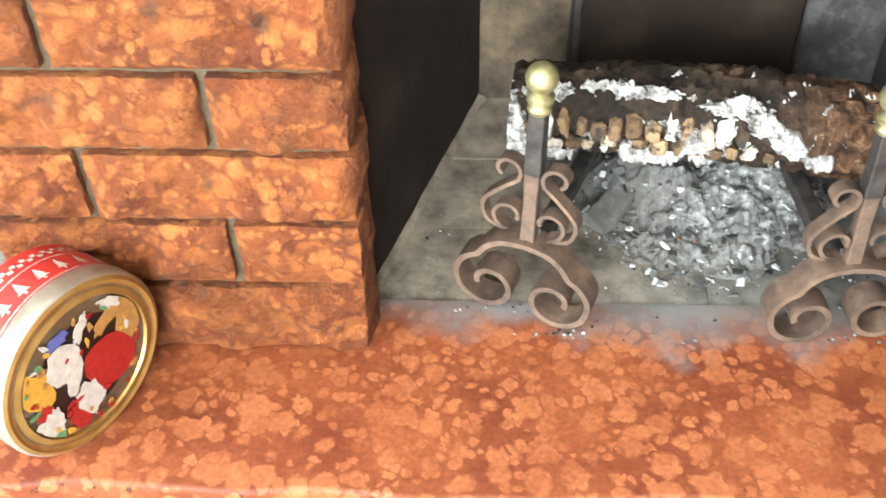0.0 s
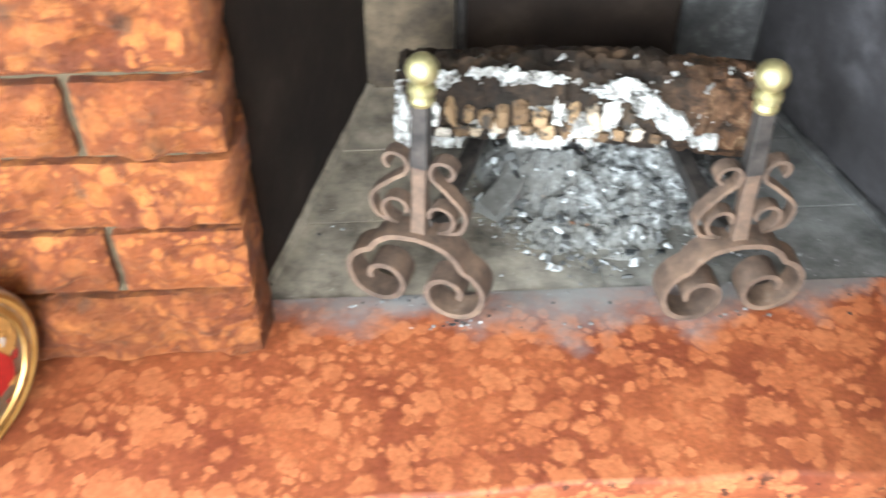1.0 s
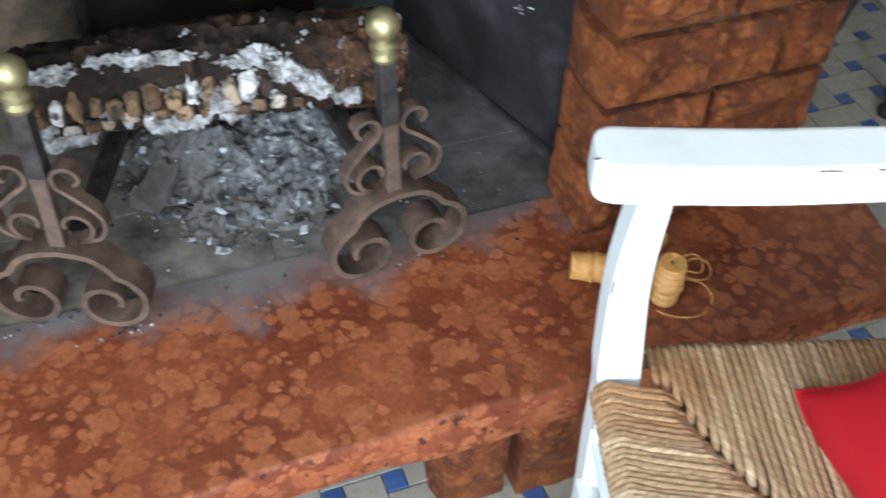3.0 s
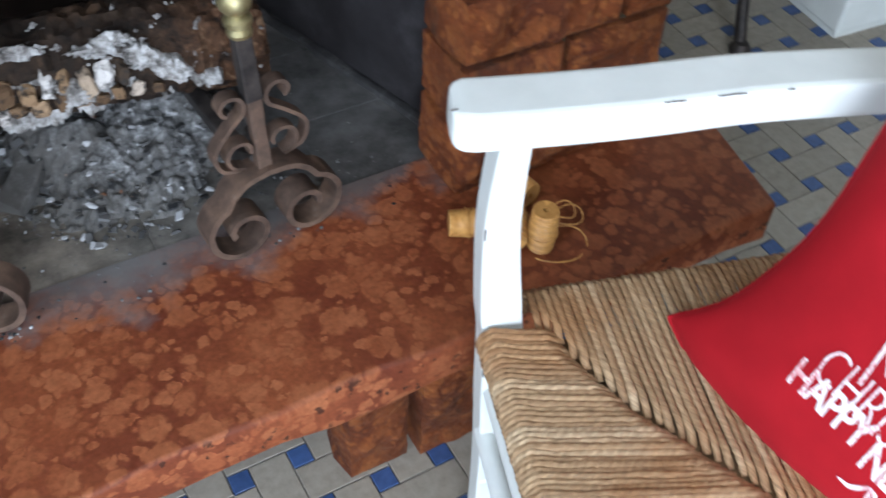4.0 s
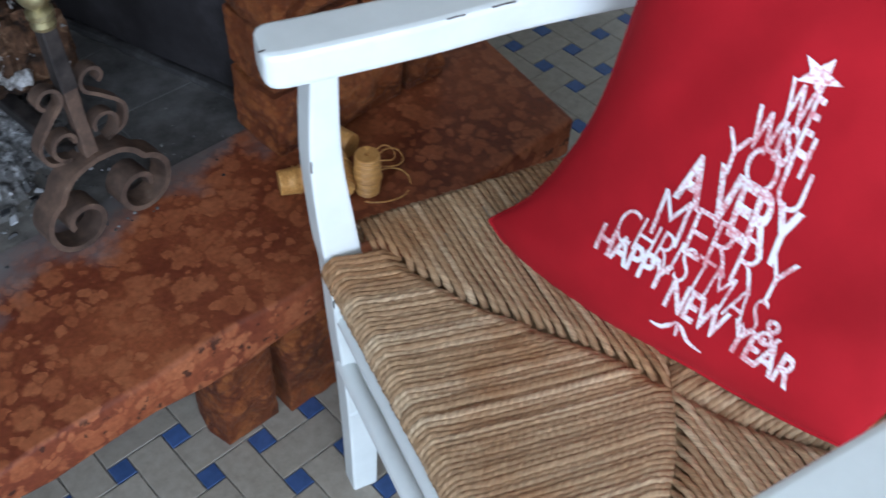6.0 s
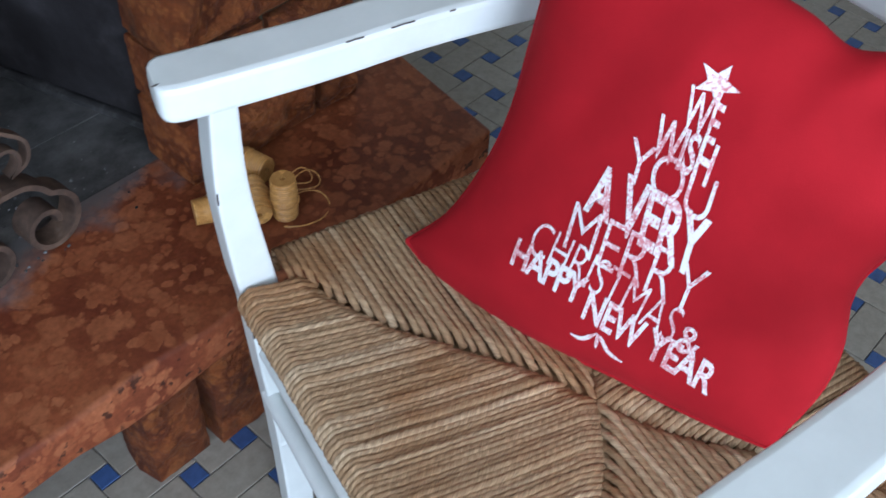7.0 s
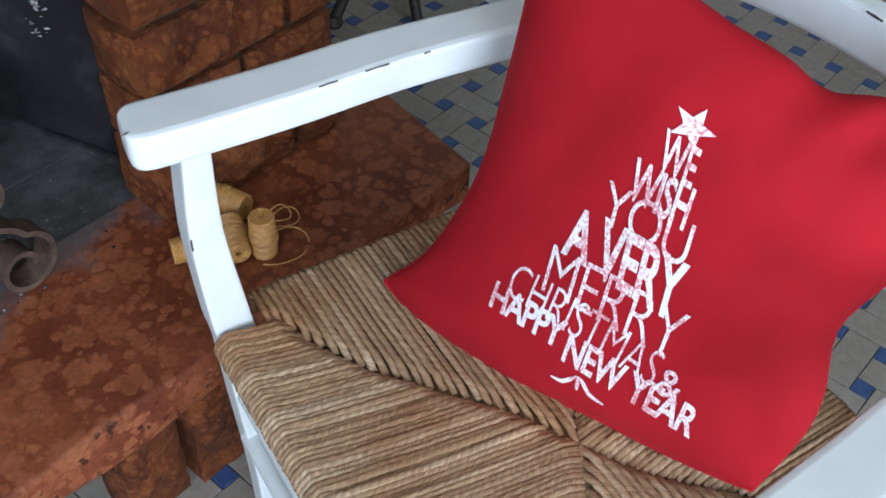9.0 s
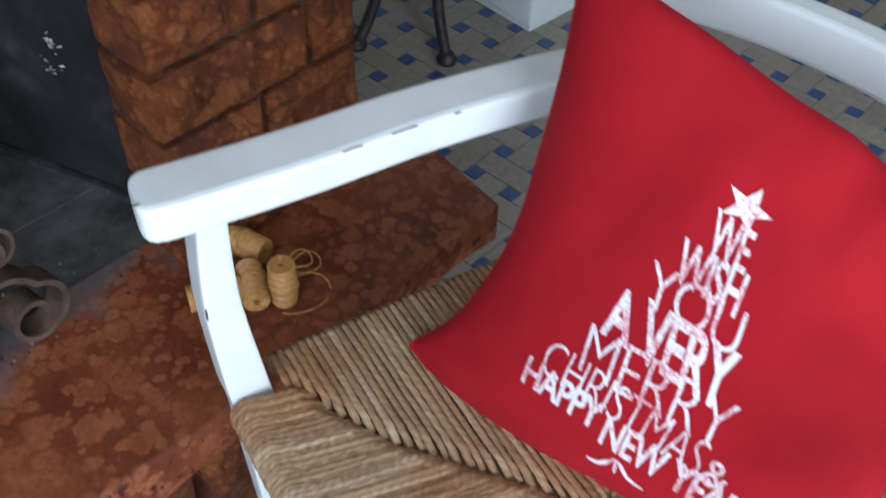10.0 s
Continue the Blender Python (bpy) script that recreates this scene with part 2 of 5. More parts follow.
paint, nt, b = material("white_paint", 0.42)
P = coords(nt)
f = noise_tex(nt, P, 24, 5, 0.6).outputs["Fac"]
nt.links.new(ramp(nt, f, (0.3, (0.640, 0.665, 0.630)), (0.7, (0.710, 0.735, 0.700))), b.inputs["Base Color"])
bump(nt, b, noise_tex(nt, P, 90, 4, 0.5).outputs["Fac"], 0.06, 0.001)

worn, nt, b = material("bare_chip", 0.8)
f = noise_tex(nt, coords(nt), 300, 3).outputs["Fac"]
nt.links.new(ramp(nt, f, (0.35, (0.035, 0.03, 0.027)), (0.7, (0.12, 0.10, 0.085))), b.inputs["Base Color"])

rush, nt, b = material("woven_rush", 0.7)
uv = nt.nodes.new("ShaderNodeUVMap").outputs[0]
geo = nt.nodes.new("ShaderNodeNewGeometry")
per = geo.outputs["Random Per Island"]
base = ramp(nt, per, (0.0, (0.310, 0.198, 0.100)), (0.35, (0.350, 0.228, 0.117)), (0.8, (0.405, 0.276, 0.148)), (1.0, (0.52, 0.39, 0.24)))
sep = nt.nodes.new("ShaderNodeSeparateXYZ")
nt.links.new(uv, sep.inputs[0])
ply_wave = maths(nt, "COSINE", maths(nt, "MULTIPLY", sep.outputs[0], 12.566))
scl = nt.nodes.new("ShaderNodeMapping")
scl.inputs["Scale"].default_value = (26, 2.2, 1)
nt.links.new(uv, scl.inputs[0])
off = nt.nodes.new("ShaderNodeVectorMath")
off.operation = "ADD"
nt.links.new(scl.outputs[0], off.inputs[0])
nt.links.new(maths(nt, "MULTIPLY", per, 40.0), off.inputs[1])
fib = noise_tex(nt, off.outputs[0], 1.0, 4, 0.7, 0.4).outputs["Fac"]
patch = noise_tex(nt, world_coords(nt), 9, 4, 0.6).outputs["Fac"]
c = mix(nt, 0.6, base, ramp(nt, fib, (0.30, grey(0.06)), (0.70, grey(0.96))), "OVERLAY")
c = mix(nt, ramp(nt, ply_wave, (0.0, grey(0.30)), (0.25, grey(0))), c, mix(nt, 1.0, c, (0.58, 0.48, 0.38), "MULTIPLY"))
c = mix(nt, ramp(nt, patch, (0.42, grey(0)), (0.62, grey(0.85))), c, mix(nt, 1.0, c, (0.80, 0.62, 0.45), "MULTIPLY"))
nt.links.new(c, b.inputs["Base Color"])
n1 = bump(nt, b, ply_wave, 0.2, 0.0009)
bump(nt, b, fib, 0.5, 0.0008, n1)

cloth, nt, b = material("red_cotton", 0.85)
b.inputs["Sheen Weight"].default_value, b.inputs["Sheen Roughness"].default_value = 0.10, 0.5
b.inputs["Sheen Tint"].default_value = (0.85, 0.07, 0.09, 1)
uvc = coords(nt)
w1 = node(nt, "TexNoise", Scale=900.0, Detail=2.0)
nt.links.new(uvc, w1.inputs["Vector"])
f = noise_tex(nt, uvc, 18, 4, 0.6).outputs["Fac"]
nt.links.new(ramp(nt, f, (0.3, (0.300, 0.0042, 0.0095)), (0.7, (0.355, 0.0055, 0.0115))), b.inputs["Base Color"])
bump(nt, b, w1.outputs["Fac"], 0.25, 0.0006)
b.inputs["Specular IOR Level"].default_value = 0.2

prints, nt, b = material("worn_white_print", 0.8)
P = coords(nt)
f = noise_tex(nt, P, 420, 5, 0.75).outputs["Fac"]
g = noise_tex(nt, P, 28, 3, 0.5).outputs["Fac"]
wear = ramp(nt, maths(nt, "ADD", f, maths(nt, "MULTIPLY", g, 0.55)), (0.75, grey(0)), (0.87, grey(0.8)))
nt.links.new(mix(nt, wear, (0.82, 0.79, 0.79), (0.55, 0.06, 0.08)), b.inputs["Base Color"])

tin_red, nt, b = material("red_tin_print", 0.4)
f = noise_tex(nt, coords(nt), 50, 3).outputs["Fac"]
nt.links.new(ramp(nt, f, (0.3, (0.36, 0.016, 0.014)), (0.7, (0.42, 0.028, 0.022))), b.inputs["Base Color"])
tin_gold, nt, b = material("golden_tin_rim", 0.3, 0.6)
f = noise_tex(nt, coords(nt), 40, 4).outputs["Fac"]
nt.links.new(ramp(nt, f, (0.3, (0.22, 0.108, 0.024)), (0.7, (0.32, 0.175, 0.05))), b.inputs["Base Color"])
tin_silver, nt, b = material("silver_tin_band", 0.35, 0.75)
f = noise_tex(nt, coords(nt), 40, 4).outputs["Fac"]
nt.links.new(ramp(nt, f, (0.3, (0.30, 0.275, 0.22)), (0.7, (0.42, 0.39, 0.33))), b.inputs["Base Color"])


def enamel(name, c, rough=0.4):
    m, nt, b = material(name, rough)
    b.inputs["Specular IOR Level"].default_value = 0.15
    f = noise_tex(nt, coords(nt), 130, 5, 0.65).outputs["Fac"]
    nt.links.new(ramp(nt, f, (0.3, tuple(v * 0.75 for v in c)), (0.7, tuple(min(1, v * 1.15) for v in c))), b.inputs["Base Color"])
    return m


raffia, nt, b = material("raffia_thread", 0.42)
f = noise_tex(nt, coords(nt), 220, 4, 0.6).outputs["Fac"]
sz = nt.nodes.new("ShaderNodeSeparateXYZ")
nt.links.new(warped(nt, coords(nt), 40, 0.004), sz.inputs[0])
turns = maths(nt, "SINE", maths(nt, "MULTIPLY", sz.outputs[2], 2600.0))
c = ramp(nt, f, (0.3, (0.52, 0.25, 0.055)), (0.7, (0.78, 0.45, 0.14)))
c = mix(nt, ramp(nt, turns, (0.0, grey(0.6)), (0.5, grey(0))), c, (0.30, 0.14, 0.035))
nt.links.new(c, b.inputs["Base Color"])
bump(nt, b, turns, 0.3, 0.0006)

cream, nt, b = material("cream_floor_tile", 0.42)
info = nt.nodes.new("ShaderNodeObjectInfo")
geo = nt.nodes.new("ShaderNodeNewGeometry")
P = world_coords(nt)
f = noise_tex(nt, P, 70, 6, 0.7).outputs["Fac"]
g = noise_tex(nt, P, 6, 3, 0.5).outputs["Fac"]
c = ramp(nt, f, (0.3, (0.208, 0.182, 0.142)), (0.55, (0.282, 0.248, 0.196)), (0.75, (0.325, 0.290, 0.232)))
v = maths(nt, "ADD", info.outputs["Random"], geo.outputs["Random Per Island"])
c = mix(nt, 1.0, c, ramp(nt, maths(nt, "FRACT", v), (0, grey(0.88)), (1, grey(1.06))), "MULTIPLY")
nt.links.new(mix(nt, ramp(nt, g, (0.4, grey(0)), (0.7, grey(0.3))), c, (0.30, 0.28, 0.24)), b.inputs["Base Color"])
bump(nt, b, f, 0.08, 0.001)

blue, nt, b = material("blue_floor_tile", 0.4)
info = nt.nodes.new("ShaderNodeObjectInfo")
f = noise_tex(nt, world_coords(nt), 80, 5, 0.65).outputs["Fac"]
c = ramp(nt, f, (0.3, (0.033, 0.065, 0.165)), (0.7, (0.06, 0.105, 0.25)))
nt.links.new(mix(nt, 1.0, c, ramp(nt, info.outputs["Random"], (0, grey(0.8)), (1, grey(1.15))), "MULTIPLY"), b.inputs["Base Color"])

grout, nt, b = material("floor_grout", 0.9)
f = noise_tex(nt, world_coords(nt), 120, 5, 0.65).outputs["Fac"]
nt.links.new(ramp(nt, f, (0.3, (0.13, 0.12, 0.105)), (0.7, (0.21, 0.195, 0.17))), b.inputs["Base Color"])

plaster, nt, b = material("cream_plaster", 0.9)
f = noise_tex(nt, world_coords(nt), 5, 6, 0.6).outputs["Fac"]
nt.links.new(ramp(nt, f, (0.3, (0.46, 0.43, 0.37)), (0.7, (0.53, 0.50, 0.44))), b.inputs["Base Color"])
bump(nt, b, noise_tex(nt, world_coords(nt), 80, 5, 0.6).outputs["Fac"], 0.2, 0.002)

whitewash, nt, b = material("white_ceiling_paint", 0.9)
f = noise_tex(nt, world_coords(nt), 4, 6, 0.6).outputs["Fac"]
nt.links.new(ramp(nt, f, (0.3, (0.74, 0.71, 0.64)), (0.7, (0.80, 0.77, 0.70))), b.inputs["Base Color"])

glass, nt, b = material("window_glass", 0.02)
b.inputs["Transmission Weight"].default_value = 1.0
b.inputs["IOR"].default_value = 1.45


# ---- builders ----
def mesh_of(bm, name, mat=None, smooth=False):
    me = bpy.data.meshes.new(name)
    bm.normal_update()
    bm.to_mesh(me)
    bm.free()
    if mat:
        me.materials.append(mat)
    if smooth:
        for p in me.polygons:
            p.use_smooth = True
        me.set_sharp_from_angle(angle=radians(38))
    return me


def thing(name, m, label, category, group="", kind=""):
    ob = new(name)
    ob.empty_display_size = 0.05
    ob.matrix_world = m
    return tagged(ob, label, category, group, kind)


def part(name, bm, mat, parent=None, label="", smooth=False, kind=""):
    ob = new(name, mesh_of(bm, name, mat, smooth))
    if parent:
        ob.parent = parent
    return tagged(ob, label, "", "", kind)


def solid(name, bm, mat, label, category, kind="", smooth=False, group=""):
    ob = new(name, mesh_of(bm, name, mat, smooth))
    return tagged(ob, label, category, group, kind)


def box(bm, lo, hi, bevel=0.0, seg=1):
    lo, hi = Vector(lo), Vector(hi)
    r = bmesh.ops.create_cube(bm, size=1.0, matrix=Matrix.Translation((lo + hi) / 2) @ Matrix.Diagonal((*(hi - lo), 1)))
    if bevel:
        edges = list({e for v in r["verts"] for e in v.link_edges})
        bmesh.ops.bevel(bm, geom=edges, offset=bevel, segments=seg, affect="EDGES", profile=0.5)
    return bm


def box_bm(lo, hi, bevel=0.0, seg=1):
    return box(bmesh.new(), lo, hi, bevel, seg)


def lathe(bm, profile, n=24, m=Matrix()):
    """Turns (radius, height) pairs round z."""
    rings = []
    for r, z in profile:
        rings.append([bm.verts.new(m @ Vector((r * math.cos(2 * math.pi * i / n), r * math.sin(2 * math.pi * i / n), z))) for i in range(n)])
    for a, c in zip(rings, rings[1:]):
        for i in range(n):
            bm.faces.new((a[i], a[(i + 1) % n], c[(i + 1) % n], c[i]))
    if profile[0][0] > 1e-5:
        bm.faces.new(rings[0][::-1])
    if profile[-1][0] > 1e-5:
        bm.faces.new(rings[-1])
    return bm


def sweep(bm, pts, sides, radius, squash=1.0, up=Vector((0, 0, 1)), uv=None, caps=True):
    """A tube along points; radius may be a number or a list."""
    pts = [Vector(p) for p in pts]
    rings, n = [], len(pts)
    lay = bm.loops.layers.uv.verify() if uv is not None else None
    length = [0.0]
    for a, c in zip(pts, pts[1:]):
        length.append(length[-1] + (c - a).length)
    for i, p in enumerate(pts):
        d = (pts[min(i + 1, n - 1)] - pts[max(i - 1, 0)]).normalized()
        s = d.cross(up)
        s = s.normalized() if s.length > 1e-4 else d.orthogonal().normalized()
        w = s.cross(d).normalized()
        r = radius[i] if isinstance(radius, (list, tuple)) else radius
        rings.append([bm.verts.new(p + s * (r * math.cos(2 * math.pi * k / sides)) + w * (r * squash * math.sin(2 * math.pi * k / sides))) for k in range(sides)])
    for i, (a, c) in enumerate(zip(rings, rings[1:])):
        for k in range(sides):
            fc = bm.faces.new((a[k], a[(k + 1) % sides], c[(k + 1) % sides], c[k]))
            if lay:
                for lp, (x, y) in zip(fc.loops, ((i, k), (i, k + 1), (i + 1, k + 1), (i + 1, k))):
                    lp[lay].uv = (uv + y / sides, length[x] * 60)
    if caps:
        bm.faces.new(rings[0][::-1])
        bm.faces.new(rings[-1])
    return bm


def bar(bm, pts, half_w, half_t, across, bevel=0.0):
    """A flat bar along points: half_w along the direction 'across', half_t square to it; either may be a list."""
    pts = [Vector(p) for p in pts]
    across = Vector(across).normalized()
    n, rings = len(pts), []
    for i, p in enumerate(pts):
        d = (pts[min(i + 1, n - 1)] - pts[max(i - 1, 0)]).normalized()
        a = (across - d * across.dot(d)).normalized()
        t = d.cross(a)
        w = half_w[i] if isinstance(half_w, (list, tuple)) else half_w
        h = half_t[i] if isinstance(half_t, (list, tuple)) else half_t
        e = bevel
        o, m = 0.293 * e, e + 0.0012
        corner = ((w, h - m), (w, h - e), (w - o, h - o), (w - e, h), (w - m, h))
        shape = [(x, y) for x, y in corner] + [(-x, y) for x, y in corner[::-1]] + [(-x, -y) for x, y in corner] + [(x, -y) for x, y in corner[::-1]]
        if not e:
            shape = ((w, h), (-w, h), (-w, -h), (w, -h))
        rings.append([bm.verts.new(p + a * x + t * y) for x, y in shape])
    m = len(rings[0])
    for a, c in zip(rings, rings[1:]):
        for k in range(m):
            bm.faces.new((a[k], a[(k + 1) % m], c[(k + 1) % m], c[k]))
    bm.faces.new(rings[0][::-1])
    bm.faces.new(rings[-1])
    bmesh.ops.recalc_face_normals(bm, faces=bm.faces)
    return bm


def bezier(points, n=10):
    """A smooth line through points (Catmull-Rom)."""
    p = [Vector(q) for q in points]
    p = [2 * p[0] - p[1]] + p + [2 * p[-1] - p[-2]]
    out = []
    for i in range(1, len(p) - 2):
        for k in range(n):
            t = k / n
            out.append(0.5 * (2 * p[i] + (p[i + 1] - p[i - 1]) * t + (2 * p[i - 1] - 5 * p[i] + 4 * p[i + 1] - p[i + 2]) * t * t + (3 * p[i] - p[i - 1] - 3 * p[i + 1] + p[i + 2]) * t ** 3))
    out.append(p[-2])
    return out


# ---- the room ----
SLAB = 0.286
X0, X1, Y0, Y1, TOP = -2.2, 3.4, -1.7, 2.2, 2.7


def wall(name, spans, label):
    bm = bmesh.new()
    for lo, hi in spans:
        box(bm, lo, hi)
    return solid(name, bm, plaster, label, "wall", "structure")


wall("wall_north", [((X0, Y1, 0), (X1, Y1 + 0.15, TOP))], "cream plastered wall behind the fireplace")
wall("wall_east", [((X1, Y0, 0), (X1 + 0.15, Y1, TOP))], "cream plastered side wall of the room")
wall("wall_west", [((X0 - 0.15, Y0, 0), (X0, -1.05, TOP)), ((X0 - 0.15, 0.05, 0), (X0, Y1, TOP)), ((X0 - 0.15, -1.05, 0), (X0, 0.05, 0.9)), ((X0 - 0.15, -1.05, 2.2), (X0, 0.05, TOP))], "cream plastered wall with a window opening")
wall("wall_south", [((X0, Y0 - 0.15, 0), (-1.25, Y0, TOP)), ((0.35, Y0 - 0.15, 0), (X1, Y0, TOP)), ((-1.25, Y0 - 0.15, 0), (0.35, Y0, 0.10)), ((-1.25, Y0 - 0.15, 2.20), (0.35, Y0, TOP))], "cream plastered wall with a wide window opening")
solid("ceiling", box_bm((X0, Y0, TOP), (X1, Y1, TOP + 0.1)), whitewash, "plain whitewashed plaster ceiling", "ceiling", "structure")

# ---- fireplace structure ----
def pillar(name, x0, x1, y0, y1, label):
    ob = solid(name, box_bm((x0 + 0.010, y0 + 0.010, SLAB), (x1 - 0.010, 0.852, 1.34)), mortar, label, "pillar", "structure")
    return ob


PILLAR_L = pillar("fireplace_pillar_west", -0.395, -0.054, 0.777, 1.30, "reddish rock-faced stone pillar with grey mortar joints")
PILLAR_R = pillar("fireplace_pillar_east", 0.612, 0.862, 0.777, 1.30, "reddish rock-faced stone pillar beside the fire opening")
bm = box_bm((-0.42, 0.75, 1.34), (0.89, 1.40, 1.46), 0.01)
solid("mantel_beam", bm, marble, "red marble mantel slab across the pillars", "mantel", "structure")
solid("chimney_breast", box_bm((-0.40, 0.80, 1.46), (0.87, 1.45, TOP)), plaster, "cream plastered chimney breast above the mantel", "chimney", "structure")


def prism(bm, plan, z0, z1):
    lo = [bm.verts.new((x, y, z0)) for x, y in plan]
    hi = [bm.verts.new((x, y, z1)) for x, y in plan]
    bm.faces.new(lo[::-1])
    bm.faces.new(hi)
    for i in range(len(plan)):
        j = (i + 1) % len(plan)
        bm.faces.new((lo[i], lo[j], hi[j], hi[i]))
    bmesh.ops.recalc_face_normals(bm, faces=bm.faces)
    return bm


solid("firebox_wall_west", prism(bmesh.new(), [(-0.057, 0.86), (0.052, 1.215), (0.0, 1.26), (-0.12, 1.26), (-0.12, 0.86)], SLAB, 1.34), soot, "soot-black slanting side wall of the firebox", "firebox wall", "structure")
solid("firebox_wall_east", prism(bmesh.new(), [(0.655, 0.845), (0.542, 1.215), (0.60, 1.26), (0.72, 1.26), (0.72, 0.845)], SLAB + 0.012, 1.34), side_plate, "dark sooty slanting side wall of the firebox", "firebox wall", "structure")
solid("firebox_wall_back", box_bm((-0.05, 1.215, SLAB), (0.68, 1.30, 1.34)), scorched, "scorched grey-brown rendered back of the firebox", "firebox wall", "structure")
plate = thing("fireback", pose(0.315, 1.213, SLAB), "black cast-iron fireback plate with a grey panel", "fireback")
part("back_plate", box_bm((-0.145, -0.022, 0.0), (0.125, 0.0, 0.62), 0.004), soot, plate)
part("side_panel", box_bm((0.128, -0.016, 0.0), (0.232, 0.0, 0.62), 0.003), dusty_plate, plate, "greyish scorched panel")
part("edge_strip", box_bm((-0.152, -0.026, 0.0), (-0.139, 0.0, 0.62), 0.003), iron, plate)

# slab and its base
bm = bmesh.new()
r = prism(bm, [(-0.42, 0.603), (0.926, 0.603), (0.957, 0.80), (0.957, 0.8445), (-0.42, 0.8445)], SLAB - 0.056, SLAB)
bmesh.ops.bevel(bm, geom=[e for e in bm.edges if all(v.co.y < 0.81 for v in e.verts)], offset=0.0075, segments=4, affect="EDGES", profile=0.5)
bmesh.ops.subdivide_edges(bm, edges=[e for e in bm.edges if e.calc_length() > 0.3], cuts=24, use_grid_fill=True)
for v in bm.verts:
    if v.co.y < 0.62 or v.co.z < SLAB - 0.02:
        v.co.y += 0.009 * noise.noise(v.co * 24)
        if v.co.z < SLAB - 0.02:
            v.co.z += 0.010 * noise.noise(v.co * 22 + Vector((3, 1, 2)))
solid("hearth_slab", bm, marble, "polished red nodular marble hearth slab dusted with ash", "hearth", "structure", True)
solid("hearth_base", box_bm((-0.40, 0.80, 0), (0.90, 1.30, SLAB - 0.062)), mortar, "rough mortared masonry base under the hearth", "hearth base", "structure")
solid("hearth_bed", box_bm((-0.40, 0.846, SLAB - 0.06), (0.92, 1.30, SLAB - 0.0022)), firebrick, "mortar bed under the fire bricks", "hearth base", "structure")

# ---- floor ----
floor = solid("floor", box_bm((X0, Y0, -0.05), (X1, Y1, -0.003)), grout, "patterned floor of cream tiles with small blue squares", "floor", "structure")

# ---- andirons ----
def spiral(cx, cz, r0, r1, a0, a1, n=26):
    out = []
    for i in range(n + 1):
        t = i / n
        a, r = radians(a0 + (a1 - a0) * t), r0 + (r1 - r0) * t
        out.append((cx + r * math.cos(a), cz + r * math.sin(a)))
    return out


def flat(pts, y=0.0):
    return [Vector((x, y, z)) for x, z in pts]


def andiron(m, label):
    root = thing("andiron", m, label, "andiron", "andirons in the firebox")
    Y = Vector((0, 1, 0))
    for s in (-1, 1):
        foot = bezier([Vector((0, 0, 0.100)), Vector((0.026 * s, 0, 0.095)), Vector((0.044 * s, 0, 0.081))], 6)[:-1]
        coil = flat(spiral(0.037 * s, 0.0385, 0.0345, 0.0345, 70 if s > 0 else 110, 10 if s > 0 else 170, 5)) + flat(spiral(0.036 * s, 0.0345, 0.0345, 0.0105, 0 if s > 0 else 180, -375 if s > 0 else 555, 44))
        part("foot_scroll", bar(bmesh.new(), foot + coil, 0.0145, 0.0031, Y), rust, root, "", True)
        lyre = flat(spiral(0.020 * s, 0.128, 0.008, 0.019, 200 if s > 0 else -20, -90 if s > 0 else 270, 20))
        side = bezier([lyre[-1], Vector((0.042 * s, 0, 0.116)), Vector((0.047 * s, 0, 0.138)), Vector((0.031 * s, 0, 0.158)), Vector((0.013 * s, 0, 0.174))], 6)[1:]
        curl = flat(spiral(0.025 * s, 0.184, 0.0145, 0.007, 200 if s > 0 else -20, -60 if s > 0 else 240, 18))
        part("side_scroll", bar(bmesh.new(), lyre + side + curl, 0.0070, 0.0020, Y), rust, root, "", True)
    part("lower_post", bar(bmesh.new(), [(0, 0, 0.098), (0, 0, 0.15), (0, 0, 0.192)], [0.0075, 0.0068, 0.0078], [0.0075, 0.0068, 0.0078], (1, 0, 0), 0.0015), rust, root)
    part("upper_post", bar(bmesh.new(), [(0, 0, 0.185), (0, 0, 0.257)], [0.0085, 0.0076], [0.0085, 0.0076], (1, 0, 0), 0.0015), iron, root, "blackened square post")
    knob = [(0.0105, 0.254), (0.0115, 0.258), (0.008, 0.262), (0.0125, 0.266), (0.0125, 0.271), (0.0075, 0.275)]
    knob += [(0.0148 * math.sin(radians(a)), 0.2885 - 0.0148 * math.cos(radians(a))) for a in range(28, 181, 12)]
    part("finial", lathe(bmesh.new(), knob, 24), brass, root, "dull brass ball finial", True)
    part("rear_bar", bar(bmesh.new(), [(0, 0.005, 0.10), (0, 0.03, 0.085), (0, 0.06, 0.065), (0, 0.30, 0.060), (0, 0.315, 0.05), (0, 0.318, 0.0)], 0.009, 0.009, (1, 0, 0), 0.002), iron, root, "black iron log rest")
    return root


andiron(pose(0.103, 0.837, SLAB, 0, 1.2, -22), "rusty wrought-iron scroll andiron with brass ball, turned inward")
andiron(pose(0.417, 0.812, SLAB, 0, -3.0, 4), "rusty wrought-iron scroll andiron with brass ball, facing out")

